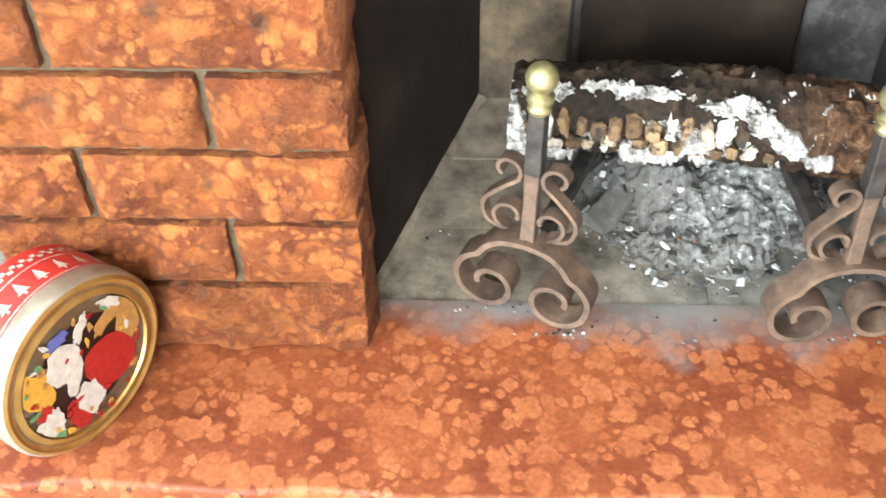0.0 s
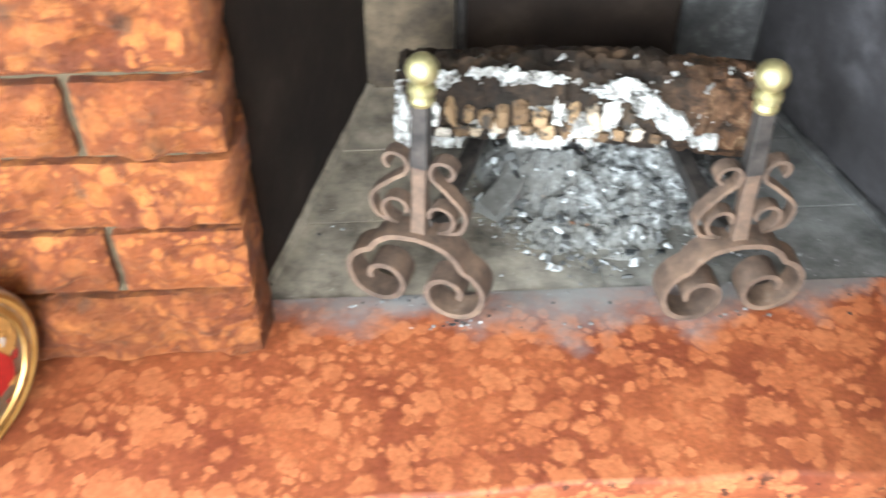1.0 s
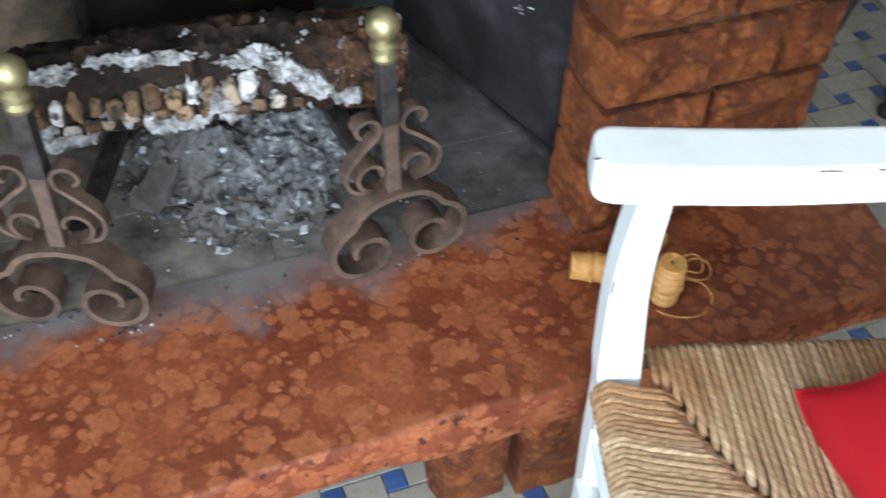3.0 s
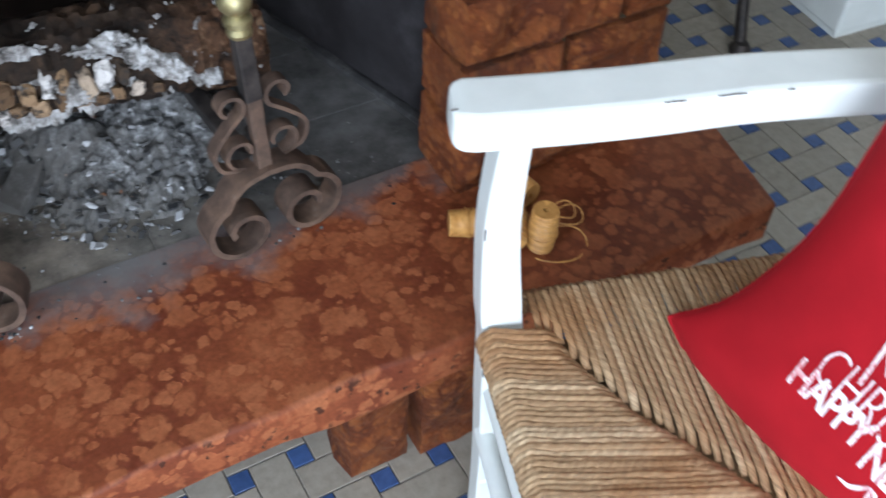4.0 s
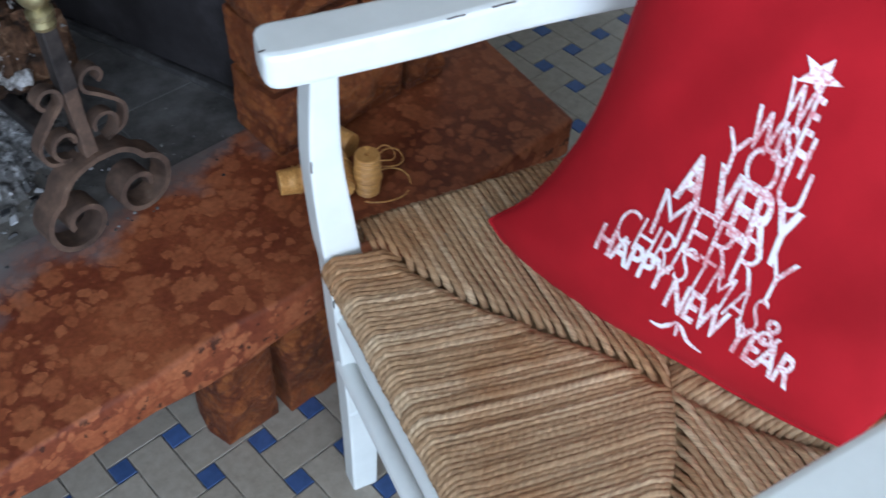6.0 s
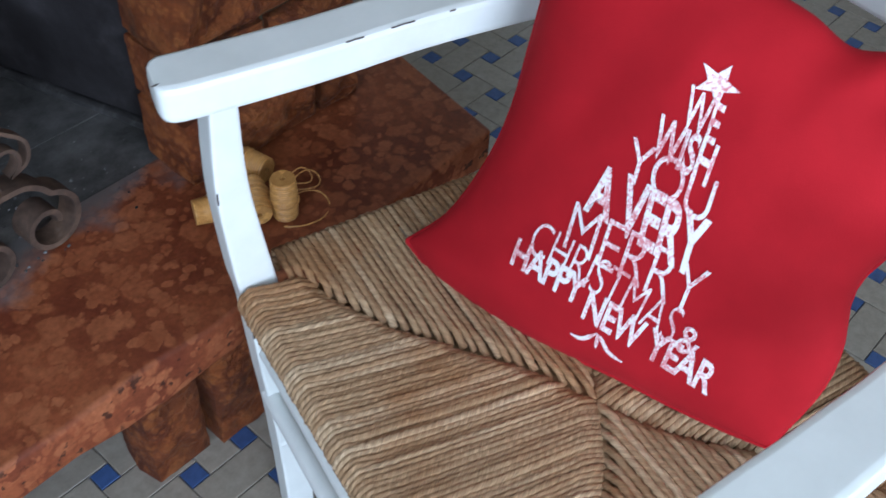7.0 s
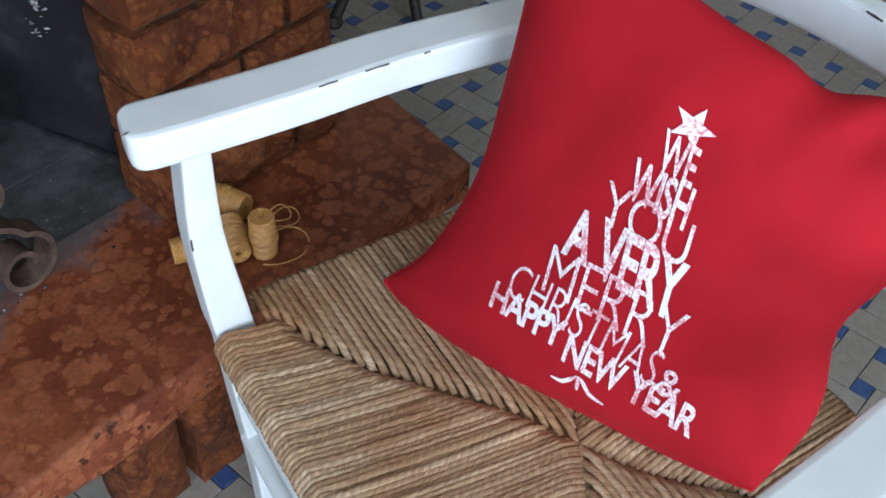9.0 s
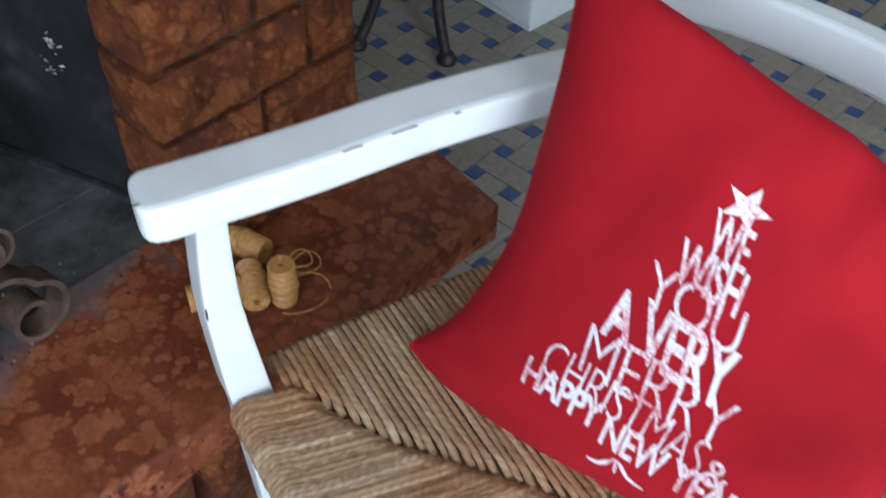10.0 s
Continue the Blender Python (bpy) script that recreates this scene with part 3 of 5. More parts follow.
# ---- log ----
A, B = Vector((0.090, 1.030, 0.408)), Vector((0.480, 0.985, 0.404))
AX = (B - A).normalized()
SIDE = AX.cross(Vector((0, 0, 1))).normalized()
UPV = SIDE.cross(AX)
LOG_R = 0.056
log = thing("burnt_log", Matrix(), "half-burnt log crusted with white ash on the andirons", "log")
bm = bmesh.new()
N, S = 56, 40
rings = []
for i in range(N + 1):
    t = i / N
    c = A.lerp(B, t) + UPV * (0.012 * math.sin(t * 3.1))
    ring = []
    for k in range(S):
        a = 2 * math.pi * k / S
        d = SIDE * math.cos(a) + UPV * math.sin(a)
        q = c + d * LOG_R
        cells = noise.voronoi(q * 48)[0]
        crack = min(1.0, (cells[1] - cells[0]) * 3.5)
        r = LOG_R * (0.93 + 0.10 * noise.noise(q * 14)) - 0.008 * (1 - crack)
        if i in (0, N):
            r *= 0.9
        ring.append(bm.verts.new(c + d * r))
    rings.append(ring)
for a, c in zip(rings, rings[1:]):
    for k in range(S):
        bm.faces.new((a[k], a[(k + 1) % S], c[(k + 1) % S], c[k]))
bm.faces.new(rings[0][::-1])
bm.faces.new(rings[-1])
bmesh.ops.recalc_face_normals(bm, faces=bm.faces)
part("charred_core", bm, char, log, "black charred core with deep cracks", True)


def lump(bm, c, size, rnd, m=Matrix(), rough=0.35, sub=1):
    r = bmesh.ops.create_icosphere(bm, subdivisions=sub, radius=1.0)
    seed = Vector((rnd.random() * 50, rnd.random() * 50, rnd.random() * 50))
    for v in r["verts"]:
        k = 1 + rough * noise.noise(v.co * 1.7 + seed)
        v.co = Vector(c) + (m @ Vector((v.co.x * size[0] * k, v.co.y * size[1] * k, v.co.z * size[2] * k)))


def block(bm, c, size, rnd, m):
    """A burnt cube with knocked-in corners."""
    vs = []
    for sx, sy, sz in ((-1, -1, -1), (1, -1, -1), (1, 1, -1), (-1, 1, -1), (-1, -1, 1), (1, -1, 1), (1, 1, 1), (-1, 1, 1)):
        j = [rnd.uniform(0.6, 1.08) for _ in range(3)]
        vs.append(bm.verts.new(Vector(c) + m @ Vector((sx * size[0] * j[0], sy * size[1] * j[1], sz * size[2] * j[2]))))
    fs = [bm.faces.new([vs[i] for i in f]) for f in ((0, 3, 2, 1), (4, 5, 6, 7), (0, 1, 5, 4), (1, 2, 6, 5), (2, 3, 7, 6), (3, 0, 4, 7))]
    bmesh.ops.bevel(bm, geom=list({e for f in fs for e in f.edges}), offset=min(size) * 0.28, segments=1, affect="EDGES")


rs = random.Random(11)
FRONT = SIDE if SIDE.y < 0 else -SIDE
bm = bmesh.new()
for i in range(15):
    for j in range(2):
        t = 0.035 + (i + 0.45 * j) * 0.047 + rs.uniform(-0.006, 0.006)
        if t > 0.70 - 0.04 * j or rs.random() < 0.06:
            continue
        a = radians(-16 + 27 * j + rs.uniform(-5, 5))
        d = FRONT * math.cos(a) + UPV * math.sin(a)
        c = A.lerp(B, t) + UPV * (0.012 * math.sin(t * 3.1)) + d * (LOG_R - 0.003)
        tilt = Matrix((AX, UPV.cross(AX) * math.cos(a) + UPV * math.sin(a), UPV * math.cos(a) + FRONT * -math.sin(a))).transposed()
        block(bm, c - d * rs.uniform(-0.001, 0.006), (0.0088 * rs.uniform(0.6, 1.15), 0.010, 0.0118 * rs.uniform(0.7, 1.15)), rs, tilt @ Euler((rs.uniform(-0.3, 0.3), rs.uniform(-0.25, 0.25), rs.uniform(-0.2, 0.2))).to_matrix())
bmesh.ops.subdivide_edges(bm, edges=[e for e in bm.edges if e.calc_length() > 0.005], cuts=2, use_grid_fill=True)
for v in bm.verts:
    v.co += Vector((noise.noise(v.co * 170), noise.noise(v.co * 170 + Vector((9, 2, 5))), noise.noise(v.co * 170 + Vector((4, 7, 1))))) * 0.0022
part("char_crust", bm, cinder, log, "tan and black burnt wood cubes", False, "stuff")
patches = ((0.10, 50, 0.09, 10), (0.02, 0, 0.030, 34), (0.36, 52, 0.08, 9), (0.60, 46, 0.07, 12), (0.67, 28, 0.07, 18), (0.74, 8, 0.06, 15), (0.83, -8, 0.05, 9), (0.10, -34, 0.12, 6), (0.40, -34, 0.14, 4.5), (0.06, -12, 0.05, 14), (0.25, 58, 0.05, 6), (0.50, -6, 0.05, 16))
bm = bmesh.new()
NT, NA = 230, 100


def whiteness(t, a):
    m = max(math.exp(-((t - t0) / st) ** 2 - ((a - a0) / sa) ** 2) for t0, a0, st, sa in patches)
    q = Vector((t * 0.38, a * 0.001, 0))
    return m + 0.45 * noise.noise(q * 40) + 0.35 * noise.noise(q * 110) + 0.30 * noise.noise(q * 260)


cover = [[whiteness(i / NT, -55 + 160 * k / NA) for k in range(NA + 1)] for i in range(NT + 1)]
shell = {}


def crust_vert(i, k):
    """Ash stands proud where the cover is thick and sinks into the log where it thins out."""
    if (i, k) not in shell:
        t, a = i / NT, radians(-55 + 160 * k / NA)
        d = FRONT * math.cos(a) + UPV * math.sin(a)
        c = A.lerp(B, t) + UPV * (0.012 * math.sin(t * 3.1))
        q = c + d * LOG_R
        near = noise.voronoi(q * 75)[0]
        thick = min(1.0, max(0.0, (cover[i][k] - 0.35) / 0.35))
        lift = 0.0035 * min(1.0, (near[1] - near[0]) * 3) + 0.003 * noise.noise(q * 60) + 0.0015 * noise.noise(q * 190)
        shell[(i, k)] = bm.verts.new(c + d * (LOG_R - 0.010 + (0.014 + lift) * thick ** 0.7))
    return shell[(i, k)]


for i in range(NT):
    for k in range(NA):
        if max(cover[i][k], cover[i + 1][k], cover[i + 1][k + 1], cover[i][k + 1]) > 0.34:
            bm.faces.new((crust_vert(i, k), crust_vert(i + 1, k), crust_vert(i + 1, k + 1), crust_vert(i, k + 1)))
bmesh.ops.recalc_face_normals(bm, faces=bm.faces)
part("ash_crust", bm, crust, log, "crumbly white ash crust", False, "stuff")

# ---- ash ----
def heap(x, y):
    """Height of the ash: a lopsided mound that climbs toward the log."""
    dx, dy = (x - 0.322 - 0.03 * noise.noise(Vector((x, y, 2)) * 18)) / 0.150, (y - 1.035 - 0.04 * noise.noise(Vector((x, y, 4)) * 16)) / 0.145
    k = max(0.0, 1 - dx * dx - dy * dy)
    climb = 1.0 / (1.0 + math.exp(-(y - 0.945) / 0.022))
    return k ** 0.8 * (0.020 + 0.060 * climb) * (0.9 + 0.45 * noise.noise(Vector((x, y, 0)) * 14) + 0.2 * noise.noise(Vector((x, y, 7)) * 38))


bm = bmesh.new()
NX, NY = 130, 110
grid = []
for j in range(NY + 1):
    row = []
    for i in range(NX + 1):
        x, y = 0.145 + 0.335 * i / NX, 0.862 + 0.34 * j / NY
        dx, dy = (x - 0.315) / 0.162, (y - 1.028) / 0.155
        k = max(0.0, 1 - dx * dx - dy * dy)
        h = heap(x, y) + 0.009 * noise.noise(Vector((x, y, 1)) * 55) * min(1, k * 3) + 0.006 * noise.noise(Vector((x, y, 3)) * 130) * min(1, k * 5)
        row.append(bm.verts.new((x, y, SLAB - 0.005 + max(0.0, h))))
    grid.append(row)
for j in range(NY):
    for i in range(NX):
        bm.faces.new((grid[j][i], grid[j][i + 1], grid[j + 1][i + 1], grid[j + 1][i]))
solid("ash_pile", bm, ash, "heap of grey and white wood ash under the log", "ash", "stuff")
bm = bmesh.new()
rs = random.Random(5)
for _ in range(1100):
    a, r = rs.uniform(0, 6.283), 0.155 * math.sqrt(rs.random())
    x, y = 0.315 + r * math.cos(a), 1.015 + r * 0.95 * math.sin(a)
    z = SLAB + heap(x, y)
    s = rs.uniform(0.0009, 0.0028) if rs.random() < 0.95 else rs.uniform(0.004, 0.006)
    lump(bm, (x, y, z), (s, s * rs.uniform(0.45, 0.9), s * (0.45 if s < 0.005 else 0.28)), rs, Euler((rs.uniform(-1.1, 1.1), rs.uniform(-1.1, 1.1), rs.uniform(0, 6))).to_matrix(), 0.75)
for _ in range(150):
    a, r = rs.uniform(0, 6.283), 0.15 * math.sqrt(rs.random())
    x, y = 0.325 + r * math.cos(a), 0.99 + r * 0.9 * math.sin(a)
    z = SLAB + heap(x, y)
    w = rs.uniform(0.0025, 0.0075)
    block(bm, (x, y, z + 0.001), (w, w * rs.uniform(0.5, 0.9), rs.uniform(0.0010, 0.0022)), rs, Euler((rs.uniform(-0.7, 0.9), rs.uniform(-0.6, 0.6), rs.uniform(0, 6))).to_matrix())
for cx, cy, n, sp in ((0.07, 0.838, 16, 0.02), (0.14, 0.805, 16, 0.02), (0.42, 0.805, 14, 0.022), (0.30, 0.80, 40, 0.12), (0.10, 0.95, 22, 0.07), (0.45, 0.88, 16, 0.05)):
    for _ in range(n):
        s = rs.uniform(0.0008, 0.0024)
        lump(bm, (cx + rs.gauss(0, sp), cy + abs(rs.gauss(0, sp * 0.5)) - 0.01, SLAB + s * 0.3), (s, s, s * 0.5), rs, Matrix.Rotation(rs.uniform(0, 6), 3, "Z"), 0.6)
solid("ash_flakes", bm, flakes, "pale ash flakes and black cinders scattered on the hearth", "ash", "stuff")

rs = random.Random(8)
stick = bmesh.new()
pts = [Vector((0.185, 0.955, SLAB + 0.012)), Vector((0.215, 0.99, SLAB + 0.022)), Vector((0.252, 1.06, SLAB + 0.05))]
bar(stick, bezier(pts, 6), 0.016, 0.009, (1, -0.5, 0), 0.003)
for v in stick.verts:
    v.co += Vector((1, 1, 0.5)) * 0.006 * noise.noise(v.co * 60)
solid("burnt_stick", stick, ash, "flat grey half-burnt piece of wood in the ash", "firewood")

# ---- cookie tin ----
n_l = Vector((0.866, -0.5, 0))
tin_m = Matrix.Translation((-0.29, 0.67, SLAB + 0.0905)) @ Matrix((Vector((0.5, 0.866, 0)), Vector((0, 0, 1)), n_l)).transposed().to_4x4()
tin = thing("biscuit_tin", tin_m, "round red festive biscuit tin standing on its edge", "tin")
R = 0.090
part("tin_body", lathe(bmesh.new(), [(R - 0.004, -0.075), (R - 0.002, -0.073), (R - 0.002, -0.012)], 64), tin_red, tin, "red printed side of the tin", True)
part("lid_band", lathe(bmesh.new(), [(R - 0.001, -0.020), (R, -0.018), (R, -0.005), (R - 0.0015, -0.002), (R - 0.003, -0.0008)], 64), tin_silver, tin, "silvery band of the lid", True)
rim = bmesh.new()
prof = [(R - 0.003, -0.0008), (R - 0.0065, 0.0010), (R - 0.009, -0.0005), (R - 0.013, -0.001), (R - 0.017, 0.001), (R - 0.0195, 0.0015), (R - 0.021, -0.001)]
lathe(rim, prof, 64)
part("lid_rim", rim, tin_gold, tin, "golden rim of the lid", True)
picture = part("lid_picture", lathe(bmesh.new(), [(R - 0.0205, -0.004), (R - 0.0205, -0.0012), (0.0, 0.0004)], 64), enamel("dark_lid_print", (0.014, 0.006, 0.004)), tin, "dark printed lid with plain coloured shapes")


def shape(name, c, size, col, rot=0.0, lift=0.0008, wob=0.25, seed=1, n=18):
    bm = bmesh.new()
    rs2 = random.Random(seed)
    top = []
    for i in range(n):
        a = 2 * math.pi * i / n
        k = 1 + rs2.uniform(-wob, wob)
        x, y = size[0] * k * math.cos(a), size[1] * k * math.sin(a)
        q = Vector((c[0] + x * math.cos(rot) - y * math.sin(rot), c[1] + x * math.sin(rot) + y * math.cos(rot)))
        if q.length > R - 0.0215:
            q *= (R - 0.0215) / q.length
        top.append(bm.verts.new((q.x, q.y, lift)))
    f = bm.faces.new(top)
    ex = bmesh.ops.extrude_face_region(bm, geom=[f])
    for v in (g for g in ex["geom"] if isinstance(g, bmesh.types.BMVert)):
        v.co.z -= 0.0007
    bmesh.ops.recalc_face_normals(bm, faces=bm.faces)
    return part(name, bm, col, picture)


e_gold, e_white, e_redp, e_skin = enamel("print_gold", (0.32, 0.15, 0.02)), enamel("print_white", (0.30, 0.245, 0.21)), enamel("print_red", (0.19, 0.010, 0.008)), enamel("print_tan", (0.22, 0.10, 0.028))
e_blue, e_green = enamel("print_blue", (0.06, 0.06, 0.16)), enamel("print_green", (0.07, 0.12, 0.05))
shape("yellow_shape", (-0.052, 0.016), (0.015, 0.024), e_gold, 0.2, 0.0008, 0.15, 2)
shape("tan_shape", (0.054, 0.018), (0.013, 0.034), e_skin, -0.2, 0.0008, 0.2, 3)
shape("red_shape", (0.024, -0.013), (0.027, 0.031), e_redp, 0.3, 0.0012, 0.08, 4)
shape("brown_shape", (0.035, 0.033), (0.02, 0.008), e_skin, 0.5, 0.0012, 0.3, 14)
shape("white_shape", (-0.019, 0.020), (0.019, 0.022), e_white, 0.4, 0.0014, 0.12, 5)
shape("white_shape", (-0.014, 0.004), (0.008, 0.024), e_white, -0.35, 0.0016, 0.15, 6)
shape("white_shape", (-0.008, -0.034), (0.015, 0.021), e_white, 0.1, 0.0016, 0.2, 7)
shape("white_shape", (-0.049, -0.029), (0.014, 0.015), e_white, 0.6, 0.0014, 0.25, 8)
shape("red_shape", (-0.020, -0.045), (0.014, 0.016), e_redp, 0.0, 0.0012, 0.2, 9)
shape("white_shape", (0.006, 0.044), (0.016, 0.005), e_white, 0.9, 0.0014, 0.3, 10)
shape("white_shape", (0.040, 0.047), (0.012, 0.006), e_white, -0.6, 0.0014, 0.4, 11)
shape("blue_shape", (-0.018, 0.050), (0.012, 0.007), e_blue, 0.2, 0.0012, 0.2, 12)
shape("green_shape", (-0.048, -0.044), (0.008, 0.010), e_green, 0.2, 0.0012, 0.2, 13)
shape("red_shape", (-0.052, -0.012), (0.008, 0.009), e_redp, 0.2, 0.0012, 0.2, 15)
rs = random.Random(31)
for _ in range(55):
    a, r = rs.uniform(0, 6.283), (R - 0.024) * math.sqrt(rs.random())
    q = (r * math.cos(a), r * math.sin(a))
    if (q[0] - 0.018) ** 2 + (q[1] + 0.014) ** 2 < 0.0006 or q[0] ** 2 + q[1] ** 2 < 0.0003:
        continue
    shape("small_patch", q, (rs.uniform(0.0018, 0.006), rs.uniform(0.0015, 0.0035)), rs.choice((e_gold, e_white, e_redp, e_skin, e_green, e_skin, e_redp)), rs.uniform(0, 3), 0.0017, 0.3, rs.randint(1, 999), 9)
trees = bmesh.new()
white_print = enamel("white_tin_print", (0.46, 0.37, 0.32))


def on_side(a, z, lift=0.0004):
    r = R - 0.002 + lift
    return Vector((r * math.cos(a), r * math.sin(a), z))


def side_quad(bm, a0, a1, z0, z1):
    n = max(2, int(abs(a1 - a0) / 0.1))
    prev = None
    for i in range(n + 1):
        a = a0 + (a1 - a0) * i / n
        cur = (bm.verts.new(on_side(a, z0)), bm.verts.new(on_side(a, z1)))
        if prev:
            bm.faces.new((prev[0], cur[0], cur[1], prev[1]))
        prev = cur


for i in range(26):
    a = 2 * math.pi * i / 26
    for k, (w, z0, z1) in enumerate(((0.075, -0.031, -0.0345), (0.058, -0.0345, -0.038), (0.042, -0.038, -0.0415), (0.022, -0.0415, -0.045), (0.018, -0.0275, -0.031))):
        p = [trees.verts.new(on_side(a - w, z0)), trees.verts.new(on_side(a + w, z0)), trees.verts.new(on_side(a + w * 0.35, z1)), trees.verts.new(on_side(a - w * 0.35, z1))]
        trees.faces.new(p)
side_quad(trees, 0, 2 * math.pi, -0.0225, -0.0235)
side_quad(trees, 0, 2 * math.pi, -0.0500, -0.0510)
for i in range(52):
    a = 2 * math.pi * i / 52
    side_quad(trees, a, a + 0.055, -0.056, -0.060)
    side_quad(trees, a + 0.06, a + 0.115, -0.060, -0.064)
part("side_print", trees, white_print, tin, "pale printed fir trees and zigzag border", False, "stuff")

# ---- raffia spools ----
def spool(m, label, length=0.052, r=0.0155):
    root = thing("raffia_spool", m, label, "spool", "raffia spools on the hearth")
    prof, n = [(0.003, 0.0), (r * 0.88, 0.0)], 26
    for i in range(n + 1):
        t = i / n
        bulge = r * (0.93 + 0.07 * math.sin(math.pi * t))
        prof += [(bulge, length * (0.03 + 0.94 * t)), (bulge - 0.0006, length * (0.03 + 0.94 * min(1, t + 0.5 / n)))]
    prof += [(r * 0.88, length), (0.003, length), (0.003, length - 0.008)]
    part("thread", lathe(bmesh.new(), prof, 28), raffia, root, "straw-coloured wound raffia", True)
    pts = [Vector(((r + 0.0005) * math.cos(a), (r + 0.0005) * math.sin(a), length * (0.3 + 0.02 * a))) for a in np.linspace(0, 9, 40)]
    part("loose_turn", sweep(bmesh.new(), pts, 5, 0.0009), raffia, root, "", True)
    return root


Zs = SLAB
def lying(x, y, z, dx, dy, dz=0.0):
    return Matrix.Translation((x, y, z)) @ Vector((dx, dy, dz)).to_track_quat("Z", "Y").to_matrix().to_4x4()


spool(lying(0.576, 0.730, Zs + 0.0160, 0.9, -0.43), "straw-coloured raffia spool lying on its side", 0.056, 0.0155)
spool(Matrix.Translation((0.654, 0.672, Zs)), "straw-coloured raffia spool standing upright", 0.053, 0.0150)
spool(lying(0.648, 0.722, Zs + 0.0165, -0.49, -0.87), "straw-coloured raffia spool lying beside the upright one", 0.052, 0.0155)
spool(lying(0.663, 0.772, Zs + 0.0165, 0.25, -0.97), "straw-coloured raffia spool lying behind the upright one", 0.048, 0.0160)
bm = bmesh.new()
for cx, cy, rx, ry, a0, a1, z in ((0.670, 0.662, 0.033, 0.024, -2.9, 2.6, 0.002), (0.696, 0.686, 0.018, 0.014, -3.0, 2.9, 0.012), (0.692, 0.690, 0.014, 0.012, -2.6, 3.3, 0.018)):
    sweep(bm, [Vector((cx + rx * math.cos(a), cy + ry * math.sin(a), Zs + z + 0.003 * math.sin(2 * a))) for a in np.linspace(a0, a1, 28)], 5, 0.0009)
solid("loose_raffia", bm, raffia, "loose loops of raffia thread beside the spools", "thread", "", True)

# ---- chair ----
C0, U, V = Vector((0.478, 0.515, 0)), Vector((0.957, -0.29, 0)).normalized(), Vector((-0.29, -0.957, 0)).normalized()
chair_m = Matrix((U, V, Vector((0, 0, 1)))).transposed().to_4x4()
chair_m = Matrix.Translation(C0) @ chair_m
# local axes: x toward the back, y toward the other arm (handedness is flipped by the mirrored frame below)
WIDE, DEEP, SEAT, ARM = 0.470, 0.415, 0.425, 0.652
chair = thing("armchair", Matrix.Translation(C0), "white-painted wooden armchair with a woven rush seat", "armchair")


def L(u, v, z):
    return U * u + V * v + Vector((0, 0, z))


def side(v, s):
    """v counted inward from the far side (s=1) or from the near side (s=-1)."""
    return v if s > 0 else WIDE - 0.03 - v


for s in (1, -1):
    # centre along the depth, centre across, height, half depth, half width
    line = [(0.036, -0.027, 0.0, 0.0150, 0.0140), (0.035, -0.026, 0.13, 0.0165, 0.0145), (0.031, -0.023, 0.22, 0.0165, 0.0148), (0.0245, -0.019, 0.31, 0.0165, 0.0148), (0.0195, -0.0155, 0.40, 0.0168, 0.0142), (0.0145, -0.0142, 0.44, 0.0170, 0.0140), (0.0072, -0.0140, 0.52, 0.0145, 0.0138), (0.0064, -0.0140, 0.565, 0.0130, 0.0138), (0.0088, -0.0140, ARM - 0.030, 0.0113, 0.0138)]
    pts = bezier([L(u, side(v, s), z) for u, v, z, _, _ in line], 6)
    depths = [q.x for q in bezier([(a, c, 0) for *_, a, c in line], 6)]
    widths = [q.y for q in bezier([(a, c, 0) for *_, a, c in line], 6)]
    part("front_leg", bar(bmesh.new(), pts, depths, widths, U, 0.0028), paint, chair, "", True)
    arm = [(-0.035, -0.0165), (-0.005, -0.0135), (0.08, -0.0105), (0.17, -0.0115), (0.26, -0.0075), (0.33, -0.002), (0.385, -0.008)]
    if s < 0:
        arm = [(-0.035, -0.008), (-0.005, -0.004), (0.08, 0.003), (0.14, 0.008), (0.20, 0.0145), (0.27, 0.020), (0.385, -0.004)]
    hts = [ARM, ARM, ARM, ARM, ARM - 0.002, ARM - 0.004, ARM - 0.005]
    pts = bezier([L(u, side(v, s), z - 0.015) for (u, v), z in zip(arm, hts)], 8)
    wid = [0.0222] * len(pts)
    for i, f in ((0, 0.50), (1, 0.72), (2, 0.88), (3, 0.96), (4, 0.99)):
        wid[i] *= f
    wid = [w * (1.0 - 0.12 * min(1.0, max(0.0, (i - 20) / 25))) for i, w in enumerate(wid)]
    pts = pts[:1] + [pts[0].lerp(pts[6], f) for f in (0.06, 0.20, 0.45, 0.72)] + pts[5:]
    thick = [0.0154] * len(pts)
    thick[:3] = [0.0108, 0.0130, 0.0142]
    if s > 0:
        far_arm = pts
    part("armrest", bar(bmesh.new(), pts, wid, thick, V, 0.0048), paint, chair, "white rounded armrest with chipped edges", True)
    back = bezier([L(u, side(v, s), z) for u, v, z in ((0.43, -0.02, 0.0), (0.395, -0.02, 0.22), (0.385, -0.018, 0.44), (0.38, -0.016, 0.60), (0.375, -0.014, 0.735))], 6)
    part("back_leg", bar(bmesh.new(), back, 0.018, 0.015, U, 0.004), paint, chair, "", True)
    for z, r in ((0.16, 0.010), (0.30, 0.010)):
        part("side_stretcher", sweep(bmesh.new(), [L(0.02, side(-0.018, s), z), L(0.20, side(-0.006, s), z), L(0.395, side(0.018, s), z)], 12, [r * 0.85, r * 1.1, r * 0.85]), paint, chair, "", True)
for z in (0.25, 0.33):
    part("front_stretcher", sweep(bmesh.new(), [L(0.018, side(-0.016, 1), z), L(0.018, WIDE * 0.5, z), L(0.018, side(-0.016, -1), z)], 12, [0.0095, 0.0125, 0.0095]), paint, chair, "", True)
